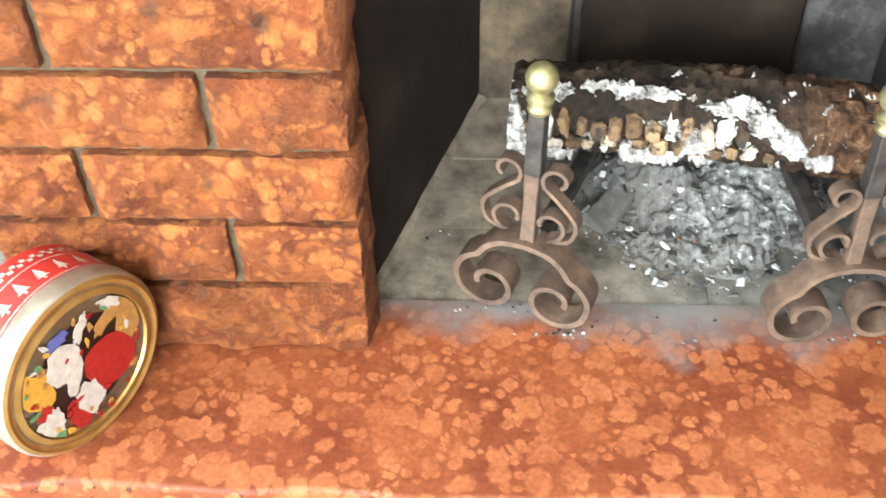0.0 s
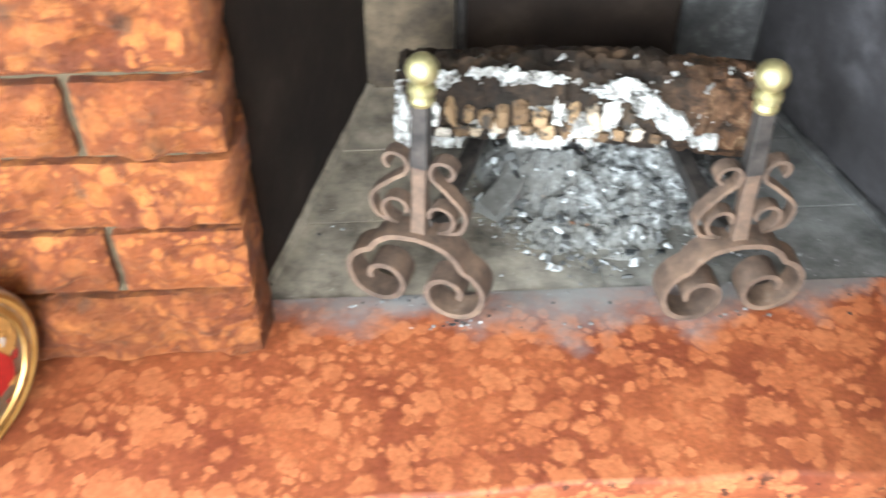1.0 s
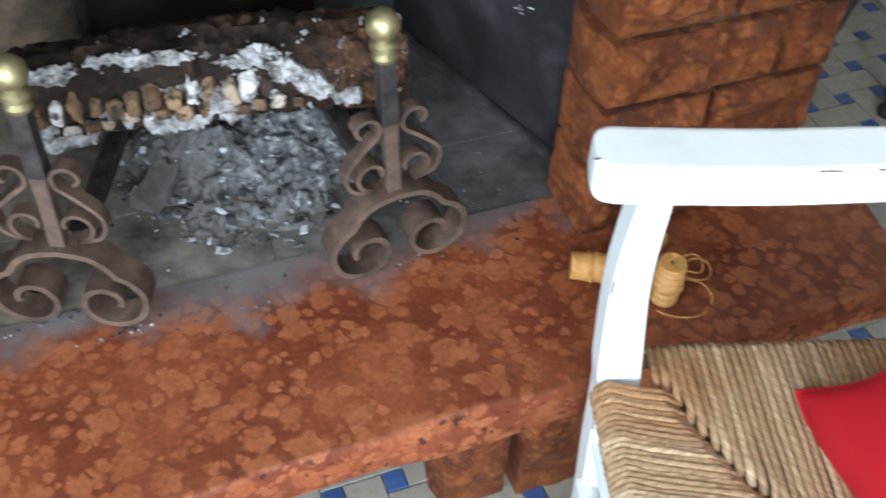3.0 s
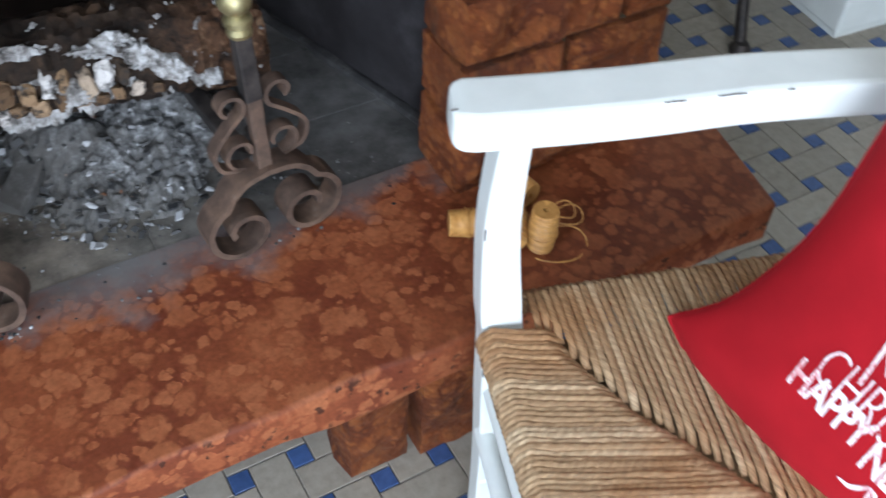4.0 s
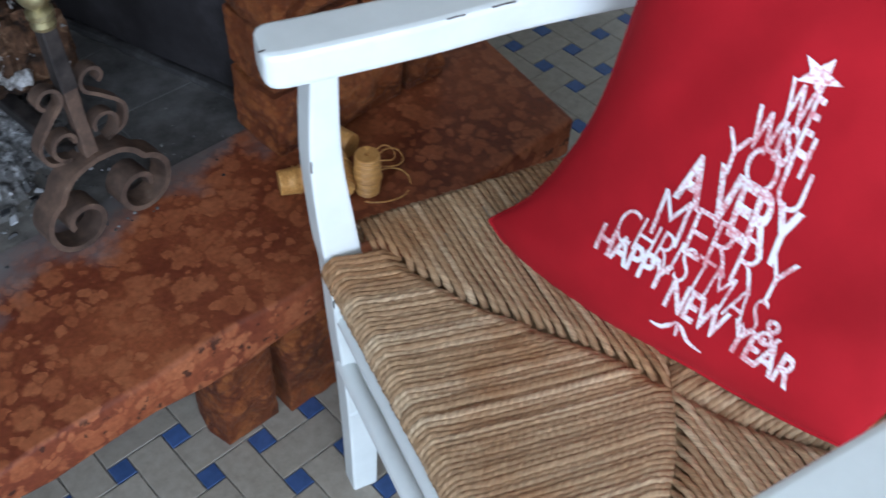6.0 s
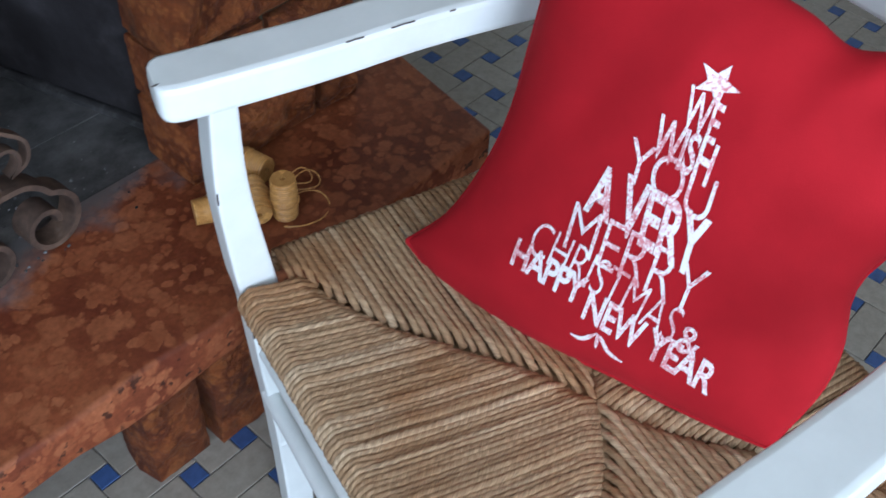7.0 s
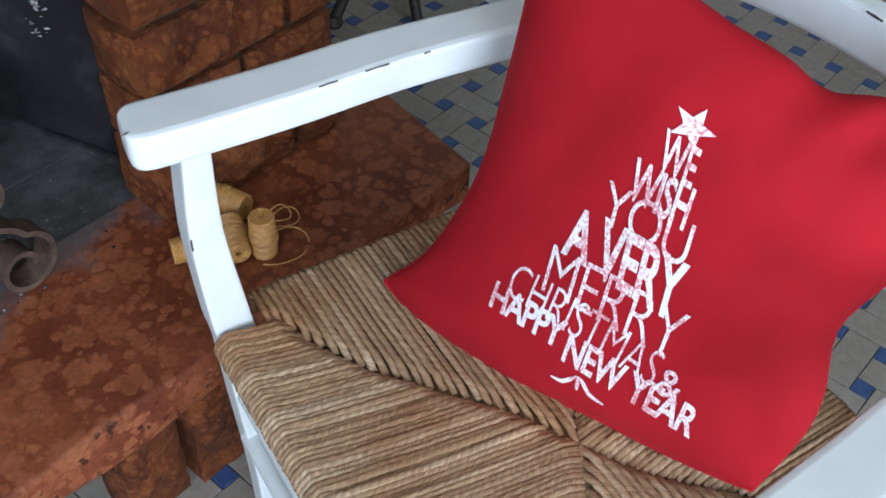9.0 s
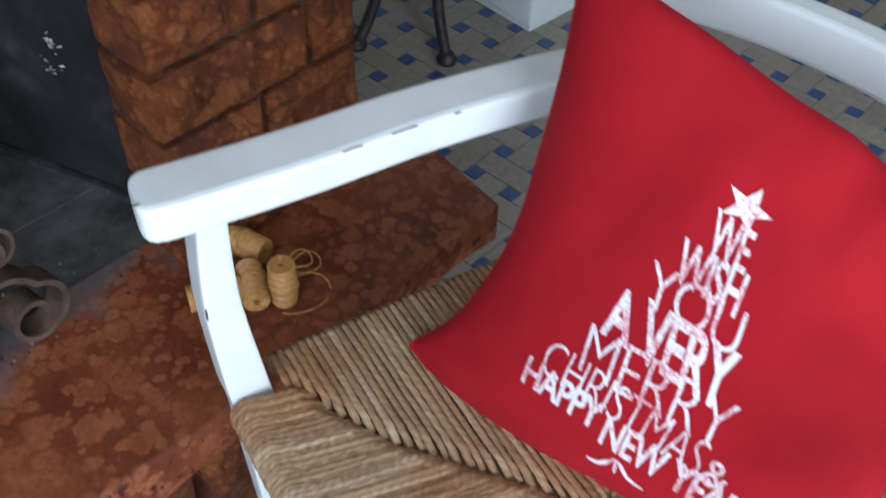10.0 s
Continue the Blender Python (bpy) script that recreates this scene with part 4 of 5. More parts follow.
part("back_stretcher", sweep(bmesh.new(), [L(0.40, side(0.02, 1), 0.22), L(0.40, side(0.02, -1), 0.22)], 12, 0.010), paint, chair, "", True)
mid = (WIDE - 0.03) / 2
rail = bezier([L(0.428 - 0.075 * ((v - mid) / 0.22) ** 2, v, 0.706) for v in np.linspace(-0.022, WIDE - 0.008, 9)], 4)
part("top_rail", bar(bmesh.new(), rail, 0.019, 0.011, (0, 0, 1), 0.004), paint, chair, "white curved top rail of the backrest", True)
rail = bezier([L(0.430 - 0.055 * ((v - mid) / 0.22) ** 2, v, 0.56) for v in np.linspace(0.01, WIDE - 0.04, 9)], 4)
part("back_slat", bar(bmesh.new(), rail, 0.022, 0.007, (0, 0, 1), 0.003), paint, chair, "", True)


def chip(u, v, z, du, w, h):
    bm = bmesh.new()
    pts = [L(u + du * (t - 0.5), v + 0.0002 * math.sin(t * 9), z) for t in np.linspace(0, 1, 7)]
    bar(bm, pts, [max(0.0003, w * math.sin(math.pi * (0.08 + 0.84 * t))) for t in np.linspace(0, 1, 7)], h, V + Vector((0, 0, 1)))
    part("paint_chip", bm, worn, chair, "dark bare chip in the paint")


for u, du, w in ((0.108, 0.015, 0.0004), (0.148, 0.020, 0.0006), (0.190, 0.005, 0.0003), (-0.034, 0.007, 0.0004)):
    p = min(far_arm, key=lambda q: abs(q.dot(U) - u))
    chip(u, p.dot(V) + 0.0208 * (0.55 if u < 0 else 1.0), p.z + 0.0139, du, w, 0.0006)
for u, v, z, dz in ((-0.0063, -0.0008, 0.535, 0.012), (0.0062, -0.0030, 0.36, 0.010), (0.0135, -0.0085, 0.24, 0.012)):
    part("paint_chip", bar(bmesh.new(), [L(u, v, z + dz * (t - 0.5)) for t in (0, 0.5, 1)], [0.0003, 0.0010, 0.0003], 0.0006, U - V), worn, chair, "dark bare chip in the paint")

part("paint_chip", bar(bmesh.new(), [L(0.4155, v, 0.7245) for v in (0.200, 0.207, 0.214)], [0.0003, 0.0008, 0.0003], 0.0006, U), worn, chair, "dark bare chip in the paint")


# ---- rush seat ----
rs = random.Random(21)
u0, u1, v0, v1 = -0.004, DEEP - 0.005, -0.036, WIDE + 0.012
cu, cv = (u0 + u1) / 2 - 0.0, (v0 + v1) / 2
PITCH = 0.0048


def strand(bm, pts, seed, r):
    """A two-ply twisted strand: the cross-section has two lobes that turn along its length."""
    line = bezier(pts, 5)
    lay = bm.loops.layers.uv.verify()
    rings, run, turn = [], 0.0, seed * 2.4
    ply = 0.019 * rs.uniform(0.6, 1.6)
    for i, p in enumerate(line):
        if i:
            run += (p - line[i - 1]).length
        d = (line[min(i + 1, len(line) - 1)] - line[max(i - 1, 0)]).normalized()
        side_v = d.cross(Vector((0, 0, 1)))
        side_v = side_v.normalized() if side_v.length > 1e-4 else V
        w = side_v.cross(d).normalized()
        ph = turn + 2 * math.pi * run / ply
        ring = []
        for k in range(8):
            a = 2 * math.pi * k / 8
            q = r * (1 + 0.11 * math.cos(2 * (a - ph)))
            ring.append(bm.verts.new(p + side_v * (q * math.cos(a)) + w * (q * 0.85 * math.sin(a))))
        rings.append((ring, run))
    for (a, ra), (c, rc) in zip(rings, rings[1:]):
        for k in range(8):
            fc = bm.faces.new((a[k], a[(k + 1) % 8], c[(k + 1) % 8], c[k]))
            for lp, (x, y) in zip(fc.loops, ((ra, k), (ra, k + 1), (rc, k + 1), (rc, k))):
                lp[lay].uv = (y / 8 - (turn / (2 * math.pi) + x / ply), x * 60)


def crown(u, v):
    """The seat's gentle swell and dip."""
    a, c = (u - u0) / (u1 - u0), (v - v0) / (v1 - v0)
    return SEAT + 0.004 - 0.010 * math.sin(math.pi * a) * math.sin(math.pi * c)


def panel(name, edge_a, edge_b, inward, depth_at, skip0, skip1, slant=0.0):
    """Strands that wrap the rail from edge_a to edge_b and run inward as far as the weave's diagonal."""
    bm = bmesh.new()
    along = edge_b - edge_a
    loose = "side" in name
    n = int(along.length / (PITCH * (1.36 if loose else 1.0)))
    for i in range(n):
        f = (i + 0.5) / n
        dist = f * along.length
        if dist < skip0 or along.length - dist < skip1:
            continue
        lean = slant * (1 - f)  # the strands fan out a little across the seat
        reach = depth_at(f)
        for _ in range(3):
            reach = depth_at(min(1.0, f + lean * reach / along.length))
        if reach < 0.012:
            continue
        p0 = edge_a + along * f
        pts = []
        jx = rs.uniform(-0.0006, 0.0006)
        lift = rs.uniform(-0.0010, 0.0014)
        for a in (250, 215, 180, 145, 115, 95):
            pts.append(p0 + inward * (0.013 + 0.013 * math.cos(radians(a))) + Vector((0, 0, SEAT - 0.010 + 0.013 * math.sin(radians(a)))))
        m = max(3, int(reach / 0.014))
        for k in range(1, m + 1):
            d = 0.016 + (reach - 0.016) * k / m
            q = p0 + inward * d + along.normalized() * (lean * d + jx * k / m + 0.0008 * noise.noise(Vector((i * 3.1, d * 40, 0))))
            z = crown(q.x, q.y) + lift + 0.0012 * noise.noise(Vector((i * 1.7, d * 25, 5)))
            if k == m:
                z -= 0.006
            pts.append(Vector((q.x, q.y, z)))
        radius = PITCH * (0.68 if loose else 0.64) * rs.uniform(0.82, 1.12)
        strand(bm, [L(p.x, p.y, p.z) for p in pts], i * 1.37, radius)
    return part(name, bm, rush, chair, "golden-brown twisted rush strands", True, "stuff")


W2 = (v1 - v0)
D2 = (u1 - u0)
SK = 0.040
VC, UC = 0.232, 0.203  # where the four panels meet


def front_d(f):
    """How far the front and back strands reach inward: the seam starts behind the post and bows toward the middle."""
    v = v0 + f * W2
    v = v if v < VC else VC - (v - VC) * (VC - v0) / (v1 - VC)
    return float(np.interp(v, (0.0, 0.04, 0.09, 0.18, VC), (0.058, 0.067, 0.096, 0.176, UC - u0)))


def side_d(f):
    u = u0 + f * D2
    u = u if u < UC else UC - (u - UC) * (UC - u0) / (u1 - UC)
    return float(np.interp(u, (0.054, 0.063, 0.092, 0.172, UC), (0.012, 0.038, 0.088, 0.178, VC))) - v0 - 0.003


panel("rush_front", Vector((u0, v0, 0)), Vector((u0, v1, 0)), Vector((1, 0, 0)), front_d, SK, SK, 0.2)
panel("rush_back", Vector((u1, v0, 0)), Vector((u1, v1, 0)), Vector((-1, 0, 0)), front_d, 0.02, 0.02)
panel("rush_far_side", Vector((u0, v0, 0)), Vector((u1, v0, 0)), Vector((0, 1, 0)), side_d, 0.044, 0.02)
panel("rush_near_side", Vector((u0, v1, 0)), Vector((u1, v1, 0)), Vector((0, -1, 0)), lambda f: side_d(f) * (v1 - VC) / (VC - v0), 0.044, 0.02)
bm = bmesh.new()
prism(bm, [(L(u, v, 0).x, L(u, v, 0).y) for u, v in ((0.045, 0.012), (0.045, WIDE - 0.045), (0.385, WIDE - 0.045), (0.385, 0.012))], SEAT - 0.022, SEAT - 0.012)
part("seat_stuffing", bm, rush, chair)

# ---- cushion ----
CO, CN, E1, E2 = Vector((0.6162, 0.2451, 0.4987)), Vector((-0.9465, -0.0842, 0.3115)), Vector((0.0886, -0.9961, 0.0)), Vector((0.3103, 0.0276, 0.9502))
cushion = thing("cushion", Matrix.Translation((0.66, 0.26, 0.44)), "red cotton cushion with a worn white festive print", "cushion")
cbase = Vector((0.66, 0.26, 0.44))
SEAM, PUFF, BACK = -0.034, 0.058, 0.066


LEAN_V = Vector((-0.55, -0.26, 0.795)) / 0.79  # the filling sags forward and down


# the four seams, each sagging its own way, in the printed plane's axes
def seam_line(points):
    return bezier([Vector((x, y, 0)) for x, y in points])


LEFT = seam_line([(-0.1965, -0.031), (-0.163, 0.016), (-0.142, 0.075), (-0.134, 0.125), (-0.134, 0.18), (-0.136, 0.25), (-0.143, 0.312)])
RIGHT = seam_line([(0.1455, -0.027), (0.158, 0.033), (0.157, 0.075), (0.1465, 0.120), (0.160, 0.165), (0.180, 0.215), (0.205, 0.268)])
FOOT = seam_line([(-0.1965, -0.031), (-0.16, -0.047), (-0.119, -0.053), (-0.078, -0.054), (-0.034, -0.050), (0.011, -0.043), (0.066, -0.039), (0.107, -0.034), (0.1455, -0.027)])
HEAD = seam_line([(-0.143, 0.312), (-0.0934, 0.303), (-0.04, 0.292), (0.01, 0.279), (0.05, 0.2715), (0.08, 0.263), (0.113, 0.272), (0.16, 0.276), (0.205, 0.268)])


def along_line(line, f):
    f = min(1.0, max(0.0, f)) * (len(line) - 1)
    i = min(int(f), len(line) - 2)
    return line[i].lerp(line[i + 1], f - i)


def plan(s, t):
    """Cushion outline stretched between its four seams, s and t from -1 to 1, to the printed plane's own axes."""
    a, c = (s + 1) / 2, (t + 1) / 2
    q = along_line(FOOT, a) * (1 - c) + along_line(HEAD, a) * c + along_line(LEFT, c) * (1 - a) + along_line(RIGHT, c) * a
    q -= FOOT[0] * ((1 - a) * (1 - c)) + FOOT[-1] * (a * (1 - c)) + HEAD[0] * ((1 - a) * c) + HEAD[-1] * (a * c)
    return q.x, q.y


def ridge(s, t, a, c, width):
    """A soft ridge along the line from a to c that dies out at both ends."""
    ax, ay = c[0] - a[0], c[1] - a[1]
    k = ((s - a[0]) * ax + (t - a[1]) * ay) / (ax * ax + ay * ay)
    if k <= 0 or k >= 1:
        return 0.0
    d = math.hypot(s - a[0] - ax * k, t - a[1] - ay * k)
    return math.sin(math.pi * k) * math.exp(-(d / width) ** 2)


FOLDS = (((-0.20, 1.0), (-0.42, -0.1), 0.10, 0.006), ((-0.42, 1.0), (-0.70, -0.3), 0.12, -0.006), ((0.16, 1.0), (0.10, 0.3), 0.14, -0.005),
         ((0.66, 1.06), (0.52, 0.55), 0.10, -0.014), ((0.86, 0.98), (0.60, 0.35), 0.14, 0.008), ((1.0, 0.05), (0.30, -0.15), 0.10, -0.010),
         ((1.0, -0.35), (0.35, -0.55), 0.10, 0.006), ((0.98, 0.35), (0.45, 0.15), 0.10, 0.008), ((-1.0, -0.95), (-0.35, -0.72), 0.08, 0.005),
         ((-0.98, -0.80), (-0.45, -0.45), 0.07, -0.004), ((0.95, -0.95), (0.45, -0.35), 0.09, -0.007))


def puff(s, t, front=True):
    k = max(0.0, (1 - s * s) * (1 - t * t)) ** 0.45
    h = (PUFF if front else -BACK) * k
    if front:
        h += sum(0.32 * amount * ridge(s, t, a, c, width) for a, c, width, amount in FOLDS) + 0.003 * noise.noise(Vector((s * 2, t * 2, 4)))
        h += 0.0012 * noise.noise(Vector((s * 6, t * 6, 9))) * k
    return SEAM + h


def cushion_point(s, t, front=True):
    x, y = plan(s, t)
    return CO + E1 * x + E2 * y + LEAN_V * puff(s, t, front)


bm = bmesh.new()
G = 64


def ease(i):
    return math.sin((i / G * 2 - 1) * math.pi / 2)


sheets = []
for front in (True, False):
    rows = [[bm.verts.new(cushion_point(ease(i), ease(j), front) - cbase) for i in range(G + 1)] for j in range(G + 1)]
    sheets.append(rows)
    for j in range(G):
        for i in range(G):
            q = (rows[j][i], rows[j][i + 1], rows[j + 1][i + 1], rows[j + 1][i])
            bm.faces.new(q if front else q[::-1])
bmesh.ops.remove_doubles(bm, verts=bm.verts, dist=0.0006)
bmesh.ops.recalc_face_normals(bm, faces=bm.faces)
part("cover", bm, cloth, cushion, "", True)
loop = [(-1 + 2 * i / 20, -1) for i in range(20)] + [(1, -1 + 2 * i / 20) for i in range(20)] + [(1 - 2 * i / 20, 1) for i in range(20)] + [(-1, 1 - 2 * i / 20) for i in range(21)]
part("seam", sweep(bmesh.new(), [cushion_point(s, t) - cbase for s, t in loop], 6, 0.0022), cloth, cushion, "", True)


def solve_plan(x, y):
    s, t = 0.0, 0.0
    for _ in range(24):
        px, py = plan(s, t)
        s += (x - px) / 0.20
        t += (y - py) / 0.20
        s, t = max(-0.98, min(0.98, s)), max(-0.98, min(0.98, t))
    return s, t


def on_cushion(x, y, lift=0.0011):
    s, t = solve_plan(x, y)
    return CO + E1 * x + E2 * y + LEAN_V * (puff(s, t) + lift) - cbase


def printed(name, bm, label=""):
    bmesh.ops.triangulate(bm, faces=bm.faces)
    for _ in range(3):
        long = [e for e in bm.edges if e.calc_length() > 0.006]
        if not long:
            break
        bmesh.ops.subdivide_edges(bm, edges=long, cuts=1)
        bmesh.ops.triangulate(bm, faces=[f for f in bm.faces if len(f.verts) > 3])
    for v in bm.verts:
        v.co = on_cushion(v.co.x, v.co.y)
    bmesh.ops.recalc_face_normals(bm, faces=bm.faces)
    if sum((f.normal.dot(CN) for f in bm.faces)) < 0:
        bmesh.ops.reverse_faces(bm, faces=bm.faces)
    return part(name, bm, prints, cushion, label)


def text_line(words, foot, end, head, weight=0.0):
    """Words set from the corner foot to the corner end; head is the top of the first letter."""
    cu_ = bpy.data.curves.new("words", "FONT")
    cu_.body, cu_.size, cu_.fill_mode, cu_.offset, cu_.space_character = words, 1.0, "FRONT", weight, 0.92
    ob = bpy.data.objects.new("words", cu_)
    scene.collection.objects.link(ob)
    bpy.context.view_layer.update()
    me = bpy.data.meshes.new_from_object(ob.evaluated_get(bpy.context.evaluated_depsgraph_get()))
    bpy.data.objects.remove(ob)
    bpy.data.curves.remove(cu_)
    bm = bmesh.new()
    bm.from_mesh(me)
    bpy.data.meshes.remove(me)
    lo, hi = min(v.co.x for v in bm.verts), max(v.co.x for v in bm.verts)
    foot, end, head = Vector((*foot, 0)), Vector((*end, 0)), Vector((*head, 0))
    for v in bm.verts:
        v.co = foot + (end - foot) * ((v.co.x - lo) / (hi - lo)) + (head - foot) * (v.co.y / 0.70)
    return printed("printed_line", bm, "worn white printed words " + words)


text_line("WE", (-0.0047, 0.1535), (0.0211, 0.1495), (-0.0065, 0.1817), 0.018)
text_line("WISH", (-0.0172, 0.1258), (0.0262, 0.1214), (-0.0184, 0.1547), 0.022)
text_line("YOU", (-0.029, 0.1004), (0.0354, 0.0966), (-0.0312, 0.1326), -0.006)
text_line("A", (-0.0478, 0.0677), (-0.0263, 0.0658), (-0.0496, 0.1044), 0.03)
text_line("VERY", (-0.0211, 0.0638), (0.0440, 0.0587), (-0.0255, 0.1057), 0.025)
text_line("MERRY", (-0.0532, 0.0315), (0.0535, 0.0304), (-0.0543, 0.0715), -0.012)
text_line("CHRISTMAS", (-0.0798, 0.0141), (0.0457, 0.0048), (-0.0772, 0.0448), -0.012)
text_line("&", (0.0505, 0.0042), (0.0683, 0.0041), (0.0486, 0.0265), 0.01)
text_line("HAPPY", (-0.0908, -0.0013), (-0.026, -0.0051), (-0.0899, 0.0217), 0.026)
text_line("NEW", (-0.0224, -0.0118), (0.0267, -0.0132), (-0.0218, 0.0124), 0.026)
text_line("YEAR", (0.031, -0.0132), (0.0871, -0.0153), (0.0306, 0.0107), 0.026)
bm = bmesh.new()
sp = [bm.verts.new((0.0086 + (0.0160 if i % 2 == 0 else 0.0068) * math.sin(radians(36 * i + 16)), 0.1895 + (0.0160 if i % 2 == 0 else 0.0068) * math.cos(radians(36 * i + 16)), 0)) for i in range(10)]
bm.faces.new(sp)
printed("printed_star", bm, "worn white printed star")


def stroke(bm, pts, w):
    pts = bezier([Vector((x, y, 0)) for x, y in pts], 6)
    prev = None
    for i, p in enumerate(pts):
        d = (pts[min(i + 1, len(pts) - 1)] - pts[max(i - 1, 0)]).normalized()
        t = i / (len(pts) - 1)
        o = Vector((-d.y, d.x, 0)) * w * (0.35 + 0.65 * math.sin(math.pi * t))
        cur = (bm.verts.new(p + o), bm.verts.new(p - o))
        if prev:
            bm.faces.new((prev[0], prev[1], cur[1], cur[0]))
        prev = cur


bm = bmesh.new()
stroke(bm, [(-0.0261, -0.0297), (-0.017, -0.0288), (-0.011, -0.0235), (-0.007, -0.0182)], 0.0018)
stroke(bm, [(-0.007, -0.0182), (-0.0015, -0.0201), (0.0075, -0.0270), (0.020, -0.0285)], 0.0018)
stroke(bm, [(-0.0055, -0.0190), (-0.0042, -0.0245), (-0.0035, -0.0293)], 0.0016)
printed("printed_flourish", bm, "worn white printed tree foot")

# ---- far corner ----
stand = thing("iron_stand", pose(1.455, 1.24, 0), "black wrought-iron tripod stand on the tiled floor", "stand")
for a in (172, 246, 30):
    d = Vector((math.cos(radians(a)), math.sin(radians(a)), 0))
    leg = bezier([d * 0.02 + Vector((0, 0, 0.30)), d * 0.06 + Vector((0, 0, 0.22)), d * 0.10 + Vector((0, 0, 0.08)), d * 0.14 + Vector((0, 0, 0.006))], 6)
    part("leg", sweep(bmesh.new(), leg, 10, 0.011), iron, stand, "", True)
    part("foot", lathe(bmesh.new(), [(0.0, 0.0), (0.018, 0.0), (0.02, 0.008), (0.012, 0.02), (0.0, 0.022)], 14, Matrix.Translation(d * 0.142)), iron, stand, "", True)
part("column", lathe(bmesh.new(), [(0.0, 0.25), (0.02, 0.26), (0.03, 0.29), (0.016, 0.32), (0.013, 0.85), (0.0, 0.86)], 16), iron, stand, "", True)
part("dish", lathe(bmesh.new(), [(0.0, 0.30), (0.06, 0.305), (0.085, 0.33), (0.088, 0.345), (0.08, 0.34), (0.0, 0.315)], 28), iron, stand, "", True)
chest = thing("white_cabinet", pose(1.575, 1.06, 0, 0, 0, -4), "low white-painted cabinet on the tiled floor", "cabinet")
part("body", box_bm((0.0, 0.0, 0.012), (0.42, 0.38, 0.62), 0.006, 2), paint, chest)
part("top", box_bm((-0.012, -0.012, 0.622), (0.432, 0.392, 0.645), 0.005, 2), paint, chest)
part("plinth", box_bm((0.006, 0.006, 0.0), (0.414, 0.374, 0.012)), paint, chest)

# ---- windows ----
def window(name, m, w, h, label):
    root = thing(name, m, label, "window", "", "structure")
    for lo, hi in (((-w / 2, -0.03, 0), (-w / 2 + 0.05, 0.03, h)), ((w / 2 - 0.05, -0.03, 0), (w / 2, 0.03, h)), ((-w / 2 + 0.05, -0.03, 0), (w / 2 - 0.05, 0.03, 0.05)), ((-w / 2 + 0.05, -0.03, h - 0.05), (w / 2 - 0.05, 0.03, h)), ((-0.025, -0.025, 0.05), (0.025, 0.025, h - 0.05))):
        part("window_frame", box_bm(lo, hi, 0.004), paint, root)
    for s in (-1, 1):
        ob = part("pane", box_bm((min(0.025 * s, s * (w / 2 - 0.05)), -0.003, 0.05), (max(0.025 * s, s * (w / 2 - 0.05)), 0.003, h - 0.05)), glass, root)
        ob.visible_shadow = False
    return root


window("window_1", pose(-0.45, Y0 - 0.08, 0.10), 1.6, 2.1, "tall white wooden two-pane garden window")
window("window_2", pose(X0 - 0.08, -0.5, 0.9, 0, 0, 90), 1.1, 1.3, "white wooden two-pane side window")

# ---- stone blocks and tiles ----
def rock(lo, hi, proud, seed, face=-1, side_x=0):
    """A block with a rough, slightly bulging face toward -y and, where side_x is set, toward +x or -x."""
    bm = bmesh.new()
    lo, hi = Vector(lo), Vector(hi)
    nx, nz = max(6, int((hi.x - lo.x) / 0.007)), max(6, int((hi.z - lo.z) / 0.007))
    sv = Vector((seed * 1.7, seed * 0.9, seed * 2.3))
    gridv = []
    for j in range(nz + 1):
        row = []
        for i in range(nx + 1):
            x, z = lo.x + (hi.x - lo.x) * i / nx, lo.z + (hi.z - lo.z) * j / nz
            e = min(x - lo.x, hi.x - x, z - lo.z, hi.z - z)
            e = math.sin(min(1.0, e / 0.016) * math.pi / 2)
            q = Vector((x, 0, z))
            y = lo.y - proud * e * (0.45 + 0.85 * noise.noise(q * 20 + sv) + 0.45 * noise.noise(q * 55 + sv) + 0.15 * noise.noise(q * 130 + sv))
            wob = 0.0017 * noise.noise(Vector((x, 1, z)) * 40 + sv) + 0.0015 * noise.noise(Vector((x, 2, z)) * 110 + sv)
            row.append(bm.verts.new((x + wob, y, z + wob)))
        gridv.append(row)
    for j in range(nz):
        for i in range(nx):
            bm.faces.new((gridv[j][i], gridv[j][i + 1], gridv[j + 1][i + 1], gridv[j + 1][i]))
    ring = gridv[0] + [r[-1] for r in gridv[1:]] + gridv[-1][-2::-1] + [r[0] for r in gridv[-2:0:-1]]
    back = [bm.verts.new((v.co.x, hi.y, v.co.z)) for v in ring]
    if side_x:
        midr = [bm.verts.new((v.co.x + (side_x * 0.012 * (0.45 + noise.noise(v.co * 33 + sv)) if abs(v.co.x - (hi.x if side_x > 0 else lo.x)) < 0.006 else 0), (v.co.y + hi.y) / 2, v.co.z)) for v in ring]
        loops = [ring, midr, back]
    else:
        loops = [ring, back]
    for a, c in zip(loops, loops[1:]):
        for k in range(len(ring)):
            bm.faces.new((a[k], c[k], c[(k + 1) % len(ring)], a[(k + 1) % len(ring)]))
    bmesh.ops.recalc_face_normals(bm, faces=bm.faces)
    return bm


